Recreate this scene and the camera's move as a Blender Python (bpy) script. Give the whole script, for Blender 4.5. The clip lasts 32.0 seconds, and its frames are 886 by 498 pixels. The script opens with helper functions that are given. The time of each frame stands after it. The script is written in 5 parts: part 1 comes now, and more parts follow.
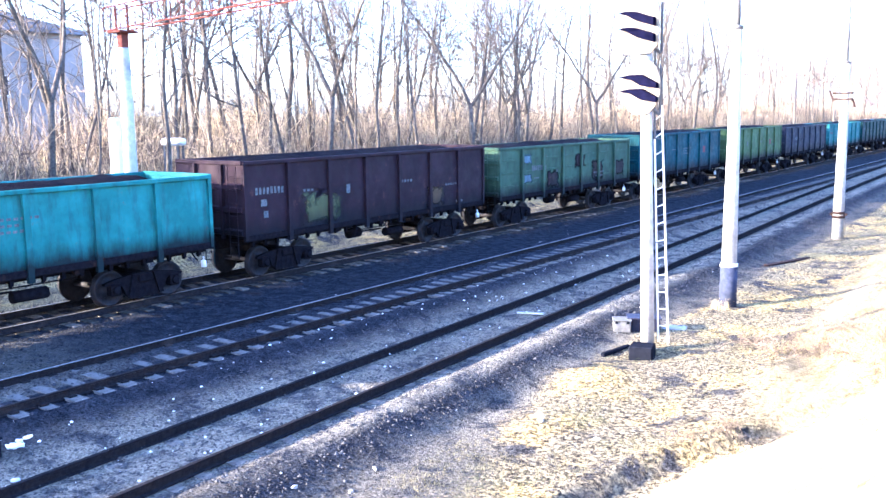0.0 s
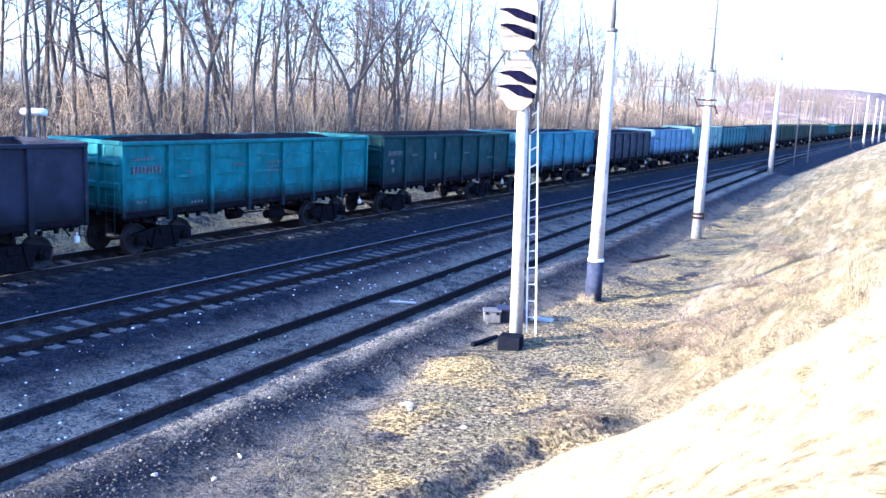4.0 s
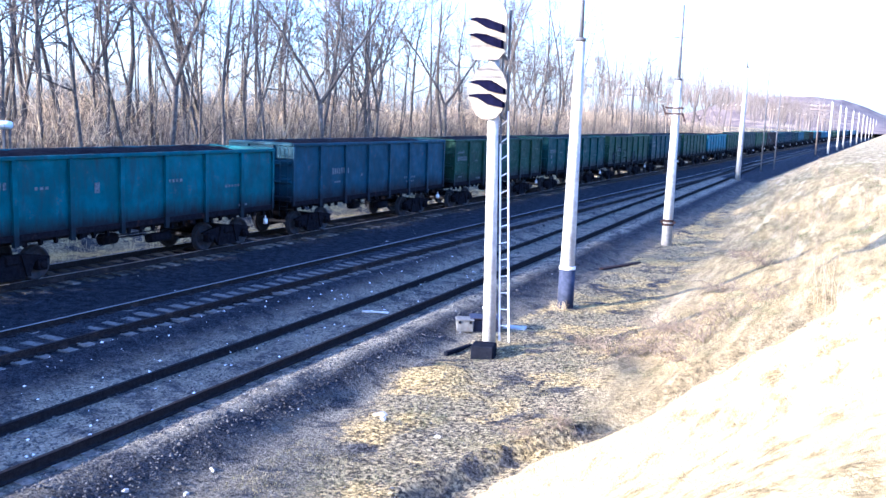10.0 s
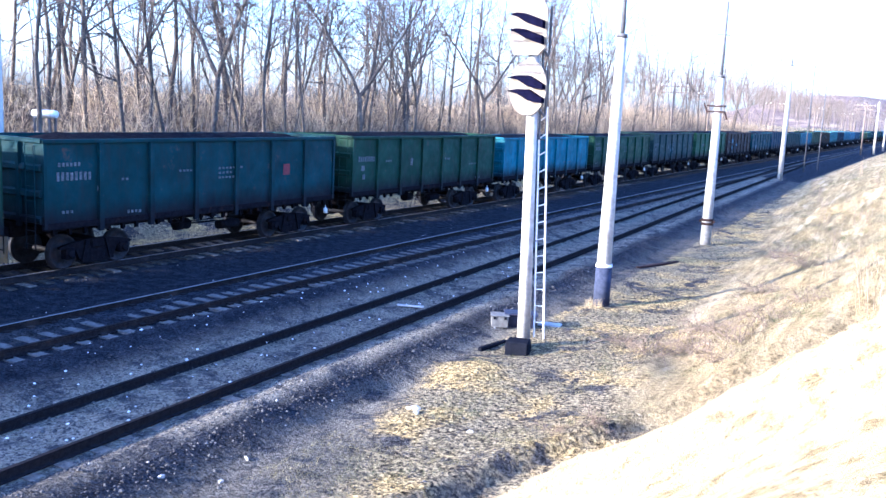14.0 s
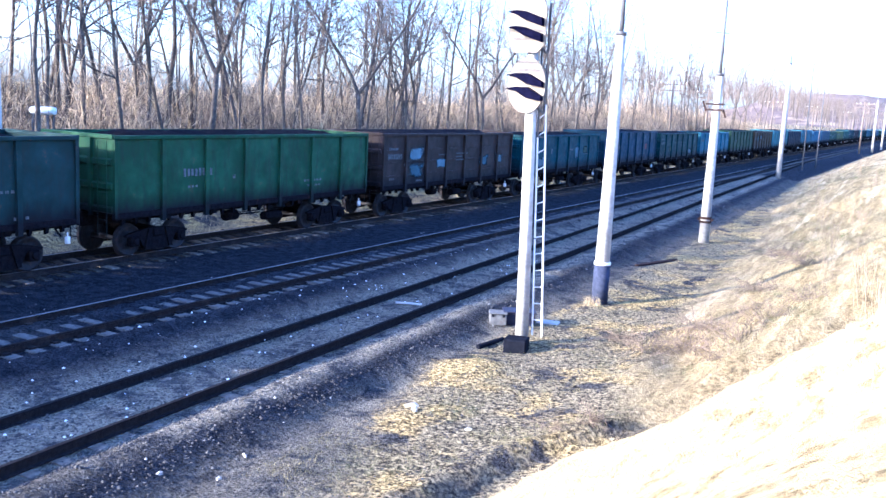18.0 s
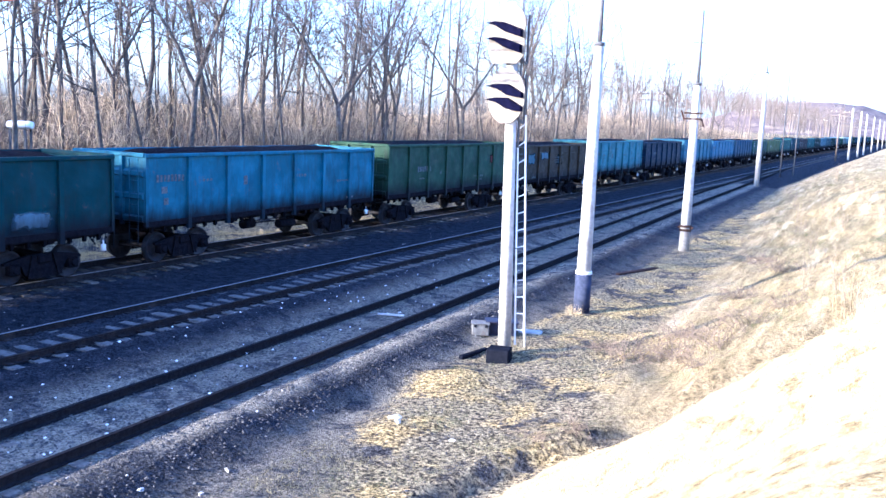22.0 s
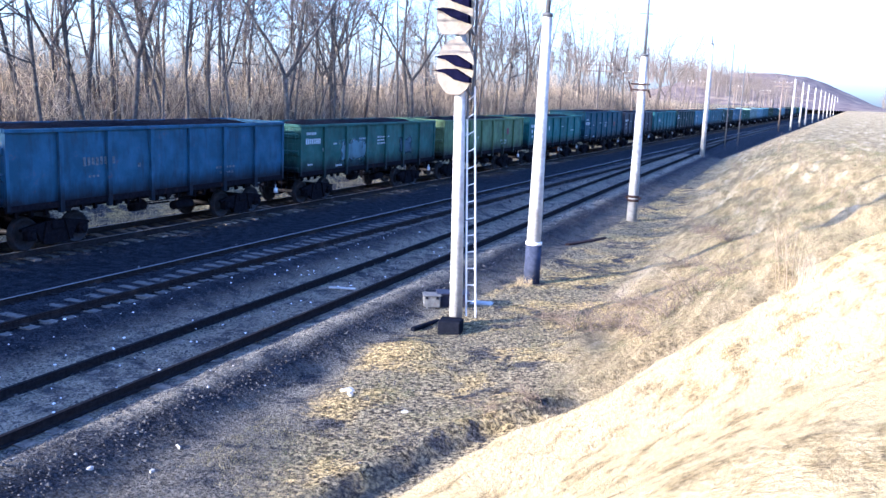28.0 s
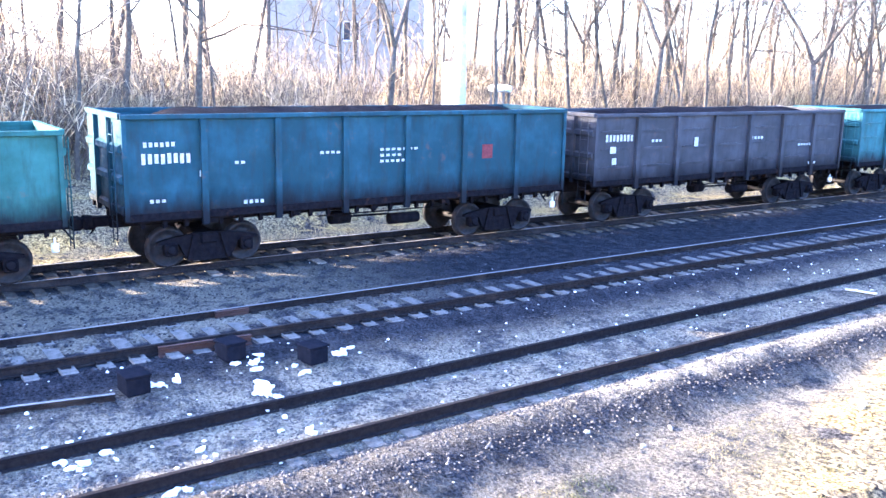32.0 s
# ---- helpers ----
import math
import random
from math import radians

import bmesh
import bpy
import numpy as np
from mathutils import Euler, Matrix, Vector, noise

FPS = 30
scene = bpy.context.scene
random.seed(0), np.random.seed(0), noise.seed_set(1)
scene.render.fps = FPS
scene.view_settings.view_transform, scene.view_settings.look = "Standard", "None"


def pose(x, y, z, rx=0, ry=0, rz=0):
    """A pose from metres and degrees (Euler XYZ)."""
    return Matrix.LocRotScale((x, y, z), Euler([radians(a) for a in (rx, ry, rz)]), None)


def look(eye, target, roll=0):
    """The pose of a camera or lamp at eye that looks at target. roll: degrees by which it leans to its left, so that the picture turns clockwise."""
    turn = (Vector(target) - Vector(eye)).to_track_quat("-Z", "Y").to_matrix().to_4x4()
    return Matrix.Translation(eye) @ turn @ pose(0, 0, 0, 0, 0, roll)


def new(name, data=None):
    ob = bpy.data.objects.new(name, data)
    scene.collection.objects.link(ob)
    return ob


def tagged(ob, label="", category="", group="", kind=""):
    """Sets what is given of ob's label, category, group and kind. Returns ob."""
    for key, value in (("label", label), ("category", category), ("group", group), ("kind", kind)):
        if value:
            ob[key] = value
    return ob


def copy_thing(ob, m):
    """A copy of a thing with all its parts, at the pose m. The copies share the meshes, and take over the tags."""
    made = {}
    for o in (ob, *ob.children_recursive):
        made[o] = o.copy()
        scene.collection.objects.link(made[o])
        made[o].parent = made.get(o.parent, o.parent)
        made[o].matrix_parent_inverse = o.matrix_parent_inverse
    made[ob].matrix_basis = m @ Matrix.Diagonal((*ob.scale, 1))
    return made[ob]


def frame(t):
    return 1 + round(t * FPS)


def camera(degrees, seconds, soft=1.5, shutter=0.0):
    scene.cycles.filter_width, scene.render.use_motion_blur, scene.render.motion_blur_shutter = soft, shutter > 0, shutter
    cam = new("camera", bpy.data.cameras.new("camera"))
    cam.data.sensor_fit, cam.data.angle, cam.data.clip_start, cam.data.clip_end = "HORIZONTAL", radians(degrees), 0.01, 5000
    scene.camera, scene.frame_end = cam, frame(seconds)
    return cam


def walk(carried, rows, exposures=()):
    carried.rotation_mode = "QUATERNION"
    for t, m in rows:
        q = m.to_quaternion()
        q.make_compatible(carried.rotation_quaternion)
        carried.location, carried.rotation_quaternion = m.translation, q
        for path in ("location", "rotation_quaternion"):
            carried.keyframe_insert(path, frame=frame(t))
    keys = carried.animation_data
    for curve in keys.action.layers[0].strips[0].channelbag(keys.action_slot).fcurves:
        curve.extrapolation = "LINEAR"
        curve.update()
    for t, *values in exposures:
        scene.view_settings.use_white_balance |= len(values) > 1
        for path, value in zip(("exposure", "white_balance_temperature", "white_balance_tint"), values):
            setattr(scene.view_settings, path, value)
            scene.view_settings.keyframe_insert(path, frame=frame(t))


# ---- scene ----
# A goods train of loaded open wagons passes a railway signal; seen from a bank beside the line.
# The line runs along +y; rail tops of the middle track are at z = 0.

# ---- camera ----
cam = camera(52.4, 32.0, soft=1.5)
PATH = [
    (0, 0.000, 0.000, 5.022, 36.05, -8.69, 0.66),
    (0.5, 0.000, 0.000, 5.022, 30.51, -6.68, -1.98),
    (1, 0.000, 0.000, 5.022, 29.10, -5.44, -2.29),
    (1.5, 0.000, 0.000, 5.022, 28.55, -5.65, -2.19),
    (2, 0.000, 0.000, 5.022, 28.60, -6.27, -2.01),
    (2.5, 0.000, 0.000, 5.022, 28.65, -6.30, -2.47),
    (3, 0.000, 0.000, 5.022, 28.59, -7.45, -2.50),
    (3.5, 0.000, 0.000, 5.022, 28.60, -9.34, -2.41),
    (5.5, 0.000, 0.000, 5.022, 27.56, -8.82, -2.35),
    (6, 0.000, 0.000, 5.022, 26.77, -8.71, -2.36),
    (6.5, 0.000, 0.000, 5.022, 26.72, -8.66, -2.48),
    (7, 0.000, 0.000, 5.022, 27.27, -8.99, -2.35),
    (7.5, 0.000, 0.000, 5.022, 27.31, -9.06, -2.28),
    (8, 0.000, 0.000, 5.022, 27.01, -8.97, -2.57),
    (8.5, 0.000, 0.000, 5.022, 27.08, -8.91, -2.28),
    (9, 0.000, 0.000, 5.022, 26.58, -8.95, -2.20),
    (9.5, 0.000, 0.000, 5.022, 26.55, -8.87, -2.44),
    (10, 0.000, 0.000, 5.022, 26.63, -8.65, -2.15),
    (10.5, 0.000, 0.000, 5.022, 27.08, -8.64, -2.27),
    (11, 0.000, 0.000, 5.022, 27.52, -8.71, -2.34),
    (11.5, 0.000, 0.000, 5.022, 27.70, -8.52, -2.60),
    (12, 0.000, 0.000, 5.022, 27.90, -8.46, -2.54),
    (12.5, 0.000, 0.000, 5.022, 28.45, -8.68, -2.71),
    (13, 0.000, 0.000, 5.022, 28.69, -8.59, -2.77),
    (13.5, 0.000, 0.000, 5.022, 28.87, -8.92, -2.79),
    (14, 0.000, 0.000, 5.022, 29.07, -9.08, -2.86),
    (14.5, 0.000, 0.000, 5.022, 29.31, -9.07, -3.20),
    (16.5, 0.000, 0.000, 5.022, 28.73, -8.84, -2.44),
    (17, 0.000, 0.000, 5.022, 28.62, -9.11, -3.12),
    (17.5, 0.000, 0.000, 5.022, 29.08, -8.96, -3.47),
    (18, 0.000, 0.000, 5.022, 28.99, -9.23, -2.99),
    (18.5, 0.000, 0.000, 5.022, 28.03, -8.92, -2.70),
    (19, 0.000, 0.000, 5.022, 27.92, -8.58, -3.06),
    (19.5, 0.000, 0.000, 5.022, 27.50, -8.40, -2.72),
    (20, 0.000, 0.000, 5.022, 27.11, -8.17, -2.72),
    (20.5, 0.000, 0.000, 5.022, 26.85, -8.00, -2.54),
    (21, 0.000, 0.000, 5.022, 26.99, -7.98, -2.51),
    (21.5, 0.000, 0.000, 5.022, 27.29, -8.01, -2.66),
    (22, 0.000, 0.000, 5.022, 27.74, -8.48, -2.55),
    (22.5, 0.000, 0.000, 5.022, 28.29, -9.83, -2.57),
    (23, 0.000, 0.000, 5.022, 28.57, -10.20, -2.73),
    (23.5, 0.000, 0.000, 5.022, 28.17, -9.75, -2.68),
    (24, 0.000, 0.000, 5.022, 28.11, -10.11, -3.38),
    (24.5, 0.000, 0.000, 5.022, 29.40, -9.50, -3.57),
    (25, 0.000, 0.000, 5.022, 29.00, -9.55, -3.50),
    (25.5, 0.000, 0.000, 5.022, 26.10, -9.82, -2.86),
    (27.5, 0.000, 0.000, 5.022, 24.06, -9.83, -2.30),
    (28, 0.000, 0.000, 5.022, 24.54, -10.11, -2.43),
    (28.5, 0.000, 0.000, 5.022, 24.65, -10.06, -2.43),
    (29, 0.000, 0.000, 5.022, 26.68, -10.06, -2.70),
    (29.5, -0.028, 0.014, 4.966, 37.40, -10.37, -2.07),
    (30, -0.056, 0.028, 4.910, 46.92, -10.41, -2.07),
    (30.5, -0.085, 0.042, 4.854, 51.67, -10.96, -1.06),
    (31, -0.085, 0.042, 4.854, 55.80, -11.74, -1.50),
    (31.5, -0.085, 0.042, 4.854, 57.65, -11.64, -1.42),
    (32, -0.085, 0.042, 4.854, 56.22, -11.60, -1.19),
]
EXPOSURES = [(t, s + 0.68, k + 60, 26) for t, s, k in ((0.0, 3.2, 5080), (0.6, 2.5, 4950), (1.2, 2.3, 4830), (3.0, 2.3, 4720), (6.0, 2.3, 4650), (25.0, 2.3, 4650), (26.3, 2.0, 4700), (27.5, 1.9, 4700), (28.8, 1.9, 4700), (29.5, 2.8, 4850), (30.0, 3.5, 5100), (30.4, 3.65, 5300), (31.0, 3.7, 5420), (32.0, 3.75, 5420))]
walk(cam, [(t, pose(x, y, z, 90 + p, r, w)) for t, x, y, z, w, p, r in PATH], EXPOSURES)

# ---- light ----
SUN_AZ, SUN_EL = math.atan2(-0.66, -0.75), radians(15.6)
SUN_DIR = Vector((math.sin(SUN_AZ) * math.cos(SUN_EL), math.cos(SUN_AZ) * math.cos(SUN_EL), math.sin(SUN_EL)))
world = bpy.data.worlds.new("sky")
scene.world = world
world.use_nodes = True
wn = world.node_tree
sky = wn.nodes.new("ShaderNodeTexSky")
sky.sky_type, sky.sun_disc = "NISHITA", False
sky.sun_elevation, sky.sun_rotation = SUN_EL, SUN_AZ
sky.air_density, sky.dust_density, sky.ozone_density = 1.0, 2.2, 3.5
wn.nodes["Background"].inputs["Strength"].default_value = 0.15
wn.links.new(sky.outputs[0], wn.nodes["Background"].inputs["Color"])
sun = new("sun", bpy.data.lights.new("sun", "SUN"))
sun.data.energy, sun.data.angle, sun.data.color = 4.1, radians(0.6), (1.0, 0.81, 0.48)
sun.matrix_world = look((0, 0, 60), Vector((0, 0, 60)) - SUN_DIR)


# ---- materials ----
def nodes_of(name, rough=0.8, metal=0.0):
    m = bpy.data.materials.new(name)
    m.use_nodes = True
    t = m.node_tree
    b = t.nodes["Principled BSDF"]
    b.inputs["Roughness"].default_value, b.inputs["Metallic"].default_value = rough, metal
    b.inputs["Specular IOR Level"].default_value = 0.01 if rough > 0.7 else 0.2
    return m, t, b


def noise_tex(t, scale, detail=4.0, rough=0.6, vec=None):
    n = t.nodes.new("ShaderNodeTexNoise")
    n.inputs["Scale"].default_value, n.inputs["Detail"].default_value, n.inputs["Roughness"].default_value = scale, detail, rough
    if vec is not None:
        t.links.new(vec, n.inputs["Vector"])
    return n.outputs["Fac"]


def ramp(t, fac, lo, hi, c0=(0, 0, 0), c1=(1, 1, 1)):
    r = t.nodes.new("ShaderNodeValToRGB")
    e = r.color_ramp.elements
    e[0].position, e[1].position, e[0].color, e[1].color = lo, hi, (*c0, 1), (*c1, 1)
    t.links.new(fac, r.inputs[0])
    return r.outputs[0]


def mixed(t, fac, a, b, kind="MIX"):
    """a blended with b by fac; each a socket or a value."""
    n = t.nodes.new("ShaderNodeMix")
    n.data_type, n.blend_type = "RGBA", kind
    for k, v in ((0, fac), (6, a), (7, b)):
        if isinstance(v, (int, float)):
            n.inputs[k].default_value = v
        elif isinstance(v, tuple):
            n.inputs[k].default_value = (*v, 1)
        else:
            t.links.new(v, n.inputs[k])
    return n.outputs[2]


def bumped(t, b, height, strength=0.3, dist=0.02):
    n = t.nodes.new("ShaderNodeBump")
    n.inputs["Strength"].default_value, n.inputs["Distance"].default_value = strength, dist
    t.links.new(height, n.inputs["Height"])
    t.links.new(n.outputs[0], b.inputs["Normal"])


def coords(t, kind="Object"):
    return t.nodes.new("ShaderNodeTexCoord").outputs[kind]


def surface(name, c0, c1, scale=6.0, rough=0.8, metal=0.0, spots=None, spot_scale=1.2, lo=0.55, hi=0.7, bump=0.3, dist=0.01):
    """Two colours blended by fine noise, a third in broader spots, and a fine relief."""
    m, t, b = nodes_of(name, rough, metal)
    v = coords(t)
    f = noise_tex(t, scale, 6, 0.65, v)
    col = ramp(t, f, 0.3, 0.7, c0, c1)
    if spots:
        col = mixed(t, ramp(t, noise_tex(t, spot_scale, 5, 0.6, v), lo, hi), col, spots)
    t.links.new(col, b.inputs["Base Color"])
    bumped(t, b, noise_tex(t, scale * 4, 4, 0.7, v), bump, dist)
    return m


def paint(name, rough=0.55):
    """Weathered wagon paint; the colour is the object's own."""
    m, t, b = nodes_of(name, rough)
    b.inputs["Specular IOR Level"].default_value = 0.05
    info = t.nodes.new("ShaderNodeObjectInfo")
    v = coords(t)
    add = t.nodes.new("ShaderNodeVectorMath")
    off = t.nodes.new("ShaderNodeVectorMath")
    off.operation = "SCALE"
    off.inputs[0].default_value = (37.0, 91.0, 53.0)
    t.links.new(info.outputs["Random"], off.inputs["Scale"])
    t.links.new(v, add.inputs[0])
    t.links.new(off.outputs[0], add.inputs[1])
    w = add.outputs[0]
    stretch = t.nodes.new("ShaderNodeMapping")
    stretch.inputs["Scale"].default_value = (1, 1, 0.22)
    t.links.new(w, stretch.inputs["Vector"])
    base = info.outputs["Color"]
    faded = mixed(t, ramp(t, noise_tex(t, 1.1, 5, 0.6, w), 0.42, 0.75, (0, 0, 0), (0.6, 0.6, 0.6)), base, mixed(t, 1.0, base, (2.2, 2.2, 2.3), "MULTIPLY"))
    streak = mixed(t, ramp(t, noise_tex(t, 4.5, 5, 0.65, stretch.outputs[0]), 0.48, 0.74, (0, 0, 0), (0.5, 0.5, 0.5)), faded, (0.02, 0.018, 0.02))
    rust = mixed(t, ramp(t, noise_tex(t, 2.2, 8, 0.75, w), 0.6, 0.72, (0, 0, 0), (0.6, 0.6, 0.6)), streak, (0.09, 0.04, 0.025))
    # coal dust, brake grime and painted-in shade in a ragged skirt along the foot
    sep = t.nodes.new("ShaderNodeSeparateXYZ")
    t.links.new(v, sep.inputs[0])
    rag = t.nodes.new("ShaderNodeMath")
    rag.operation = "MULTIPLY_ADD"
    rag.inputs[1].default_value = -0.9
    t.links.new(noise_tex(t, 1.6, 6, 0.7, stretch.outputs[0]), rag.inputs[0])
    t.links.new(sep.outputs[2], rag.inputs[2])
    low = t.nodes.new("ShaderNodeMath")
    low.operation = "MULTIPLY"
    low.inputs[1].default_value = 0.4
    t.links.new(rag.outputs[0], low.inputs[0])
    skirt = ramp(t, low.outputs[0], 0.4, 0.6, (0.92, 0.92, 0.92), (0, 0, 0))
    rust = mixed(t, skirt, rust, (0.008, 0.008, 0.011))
    t.links.new(rust, b.inputs["Base Color"])
    t.links.new(ramp(t, noise_tex(t, 3.0, 4, 0.6, w), 0.3, 0.8, (0.45, 0.45, 0.45), (0.85, 0.85, 0.85)), b.inputs["Roughness"])
    bumped(t, b, noise_tex(t, 2.0, 5, 0.6, w), 0.35, 0.03)
    return m


def worn_patch(name):
    """Old paint of another colour that has flaked away towards its edges."""
    m = paint(name)
    t = m.node_tree
    b = t.nodes["Principled BSDF"]
    g = t.nodes.new("ShaderNodeVectorMath")
    g.operation = "MULTIPLY_ADD"
    g.inputs[1].default_value, g.inputs[2].default_value = (2, 2, 2), (-1, -1, -1)
    t.links.new(coords(t, "Generated"), g.inputs[0])
    a = t.nodes.new("ShaderNodeVectorMath")
    a.operation = "ABSOLUTE"
    t.links.new(g.outputs[0], a.inputs[0])
    sep = t.nodes.new("ShaderNodeSeparateXYZ")
    t.links.new(a.outputs[0], sep.inputs[0])
    far = t.nodes.new("ShaderNodeMath")
    far.operation = "MAXIMUM"
    t.links.new(sep.outputs[1], far.inputs[0])
    t.links.new(sep.outputs[2], far.inputs[1])
    left = t.nodes.new("ShaderNodeMath")
    left.operation = "SUBTRACT"
    t.links.new(noise_tex(t, 2.6, 6, 0.65, coords(t)), left.inputs[0])
    t.links.new(ramp(t, far.outputs[0], 0.35, 1.0, (0, 0, 0), (0.5, 0.5, 0.5)), left.inputs[1])
    t.links.new(ramp(t, left.outputs[0], 0.22, 0.38), b.inputs["Alpha"])
    return m


def glass_mat(name):
    m, t, b = nodes_of(name, 0.08)
    b.inputs["Base Color"].default_value = (0.03, 0.035, 0.05, 1)
    return m


def ground_mat():
    """Earth in zones: cinders by the tracks, worn turf on the shoulder, straw on the bank."""
    m, t, b = nodes_of("ground", 0.95)
    v = coords(t)
    zone = t.nodes.new("ShaderNodeAttribute")
    zone.attribute_name = "zone"
    sep = t.nodes.new("ShaderNodeSeparateColor")
    t.links.new(zone.outputs["Color"], sep.inputs[0])
    stretch = t.nodes.new("ShaderNodeMapping")
    stretch.inputs["Scale"].default_value = (1, 0.3, 1)
    stretch.inputs["Rotation"].default_value = (0, 0, 0.35)
    t.links.new(v, stretch.inputs["Vector"])
    fine, mid, broad = noise_tex(t, 19, 6, 0.8, v), noise_tex(t, 3.2, 6, 0.65, v), noise_tex(t, 0.5, 5, 0.6, v)
    coarse, drift = noise_tex(t, 9, 5, 0.7, v), noise_tex(t, 2.4, 6, 0.7, stretch.outputs[0])
    # blue-black cinder; part of its darkness is the train's shade, coloured in
    cinder = mixed(t, ramp(t, mid, 0.35, 0.7), ramp(t, fine, 0.38, 0.72, (0.004, 0.0044, 0.0062), (0.036, 0.04, 0.054)), ramp(t, fine, 0.36, 0.7, (0.008, 0.009, 0.013), (0.092, 0.1, 0.12)))
    fleck = noise_tex(t, 15, 5, 0.72, v)
    turf = ramp(t, fleck, 0.4, 0.58, (0.035, 0.033, 0.034), (0.47, 0.39, 0.23))
    turf = mixed(t, ramp(t, broad, 0.49, 0.58), turf, ramp(t, fleck, 0.4, 0.58, (0.07, 0.053, 0.027), (0.76, 0.57, 0.25)))
    turf = mixed(t, ramp(t, noise_tex(t, 0.9, 6, 0.65, v), 0.53, 0.6), turf, ramp(t, fine, 0.4, 0.7, (0.012, 0.012, 0.016), (0.22, 0.21, 0.2)))
    turf = mixed(t, 0.9, turf, ramp(t, coarse, 0.4, 0.54, (0.2, 0.2, 0.24), (1.0, 1.0, 1.0)), "MULTIPLY")
    straw = ramp(t, fine, 0.25, 0.75, (0.36, 0.27, 0.12), (0.82, 0.65, 0.35))
    straw = mixed(t, ramp(t, drift, 0.5, 0.62, (0, 0, 0), (0.8, 0.8, 0.8)), straw, ramp(t, coarse, 0.38, 0.62, (0.075, 0.055, 0.028), (0.4, 0.29, 0.12)))
    gravel = mixed(t, ramp(t, noise_tex(t, 1.7, 6, 0.7, v), 0.38, 0.52), ramp(t, fine, 0.38, 0.68, (0.01, 0.011, 0.014), (0.125, 0.128, 0.138)), ramp(t, fine, 0.36, 0.6, (0.042, 0.039, 0.034), (0.39, 0.35, 0.27)))
    cinder = mixed(t, sep.outputs[2], cinder, gravel)
    edge = t.nodes.new("ShaderNodeMath")
    edge.operation = "ADD"
    t.links.new(sep.outputs[0], edge.inputs[0])
    t.links.new(ramp(t, mid, 0.2, 0.8, (-0.0, 0, 0), (0.5, 0.5, 0.5)), edge.inputs[1])
    col = mixed(t, ramp(t, edge.outputs[0], 0.55, 0.85), cinder, turf)
    edge2 = t.nodes.new("ShaderNodeMath")
    edge2.operation = "ADD"
    t.links.new(sep.outputs[1], edge2.inputs[0])
    t.links.new(ramp(t, mid, 0.2, 0.8, (0, 0, 0), (0.5, 0.5, 0.5)), edge2.inputs[1])
    # older tan grass on the farther slope, in streaks along it
    streak = t.nodes.new("ShaderNodeMapping")
    streak.inputs["Scale"].default_value = (1.5, 0.22, 1.5)
    streak.inputs["Rotation"].default_value = (0, 0, -0.2)
    t.links.new(v, streak.inputs["Vector"])
    lay = noise_tex(t, 1.6, 7, 0.7, streak.outputs[0])
    tan = ramp(t, fine, 0.3, 0.72, (0.15, 0.115, 0.06), (0.7, 0.55, 0.3))
    tan = mixed(t, ramp(t, lay, 0.41, 0.57, (0, 0, 0), (0.85, 0.85, 0.85)), tan, ramp(t, coarse, 0.36, 0.64, (0.055, 0.044, 0.028), (0.36, 0.275, 0.135)))
    tan = mixed(t, ramp(t, noise_tex(t, 0.7, 5, 0.6, streak.outputs[0]), 0.56, 0.68, (0, 0, 0), (0.7, 0.7, 0.7)), tan, ramp(t, fine, 0.3, 0.7, (0.4, 0.32, 0.19), (0.8, 0.66, 0.43)))
    col = mixed(t, ramp(t, zone.outputs["Alpha"], 0.25, 0.7), col, tan)
    col = mixed(t, ramp(t, edge2.outputs[0], 0.55, 0.85), col, straw)
    t.links.new(col, b.inputs["Base Color"])
    relief = t.nodes.new("ShaderNodeMath")
    relief.operation = "ADD"
    t.links.new(fine, relief.inputs[0])
    t.links.new(ramp(t, coarse, 0.2, 0.8, (0, 0, 0), (1.6, 1.6, 1.6)), relief.inputs[1])
    bumped(t, b, relief.outputs[0], 1.0, 0.075)
    return m


def brush_mat():
    """Dry stems; pale and dark ones in patches."""
    m, t, b = nodes_of("dry_brush", 0.95)
    info = t.nodes.new("ShaderNodeObjectInfo")
    geo = t.nodes.new("ShaderNodeNewGeometry")
    pale = ramp(t, noise_tex(t, 2.5, 4, 0.6, coords(t)), 0.3, 0.7, (0.3, 0.23, 0.14), (0.64, 0.51, 0.34))
    dark = mixed(t, ramp(t, geo.outputs["Random Per Island"], 0.45, 0.6), pale, (0.11, 0.085, 0.07))
    dark = mixed(t, ramp(t, info.outputs["Random"], 0.4, 0.9, (0, 0, 0), (0.6, 0.6, 0.6)), dark, (0.09, 0.072, 0.06))
    # broad dark patches colour in the shade within the thicket
    thick = ramp(t, noise_tex(t, 0.15, 4, 0.6, coords(t)), 0.46, 0.6, (0, 0, 0), (0.7, 0.7, 0.7))
    t.links.new(mixed(t, thick, dark, (0.055, 0.045, 0.045)), b.inputs["Base Color"])
    return m


M_GROUND = ground_mat()
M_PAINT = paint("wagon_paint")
M_PATCH = worn_patch("worn_patch_paint")
M_IRON = surface("grimy_iron", (0.003, 0.003, 0.005), (0.012, 0.011, 0.013), 9, 0.85, 0.0, (0.04, 0.022, 0.016), 2.5, 0.62, 0.75)
M_WHEEL = surface("wheel_steel", (0.006, 0.006, 0.008), (0.025, 0.024, 0.027), 7, 0.65, 0.2, (0.03, 0.02, 0.018), 3.0)
M_TREAD = surface("bright_steel", (0.15, 0.145, 0.145), (0.25, 0.24, 0.24), 20, 0.6, 0.6, bump=0.1)
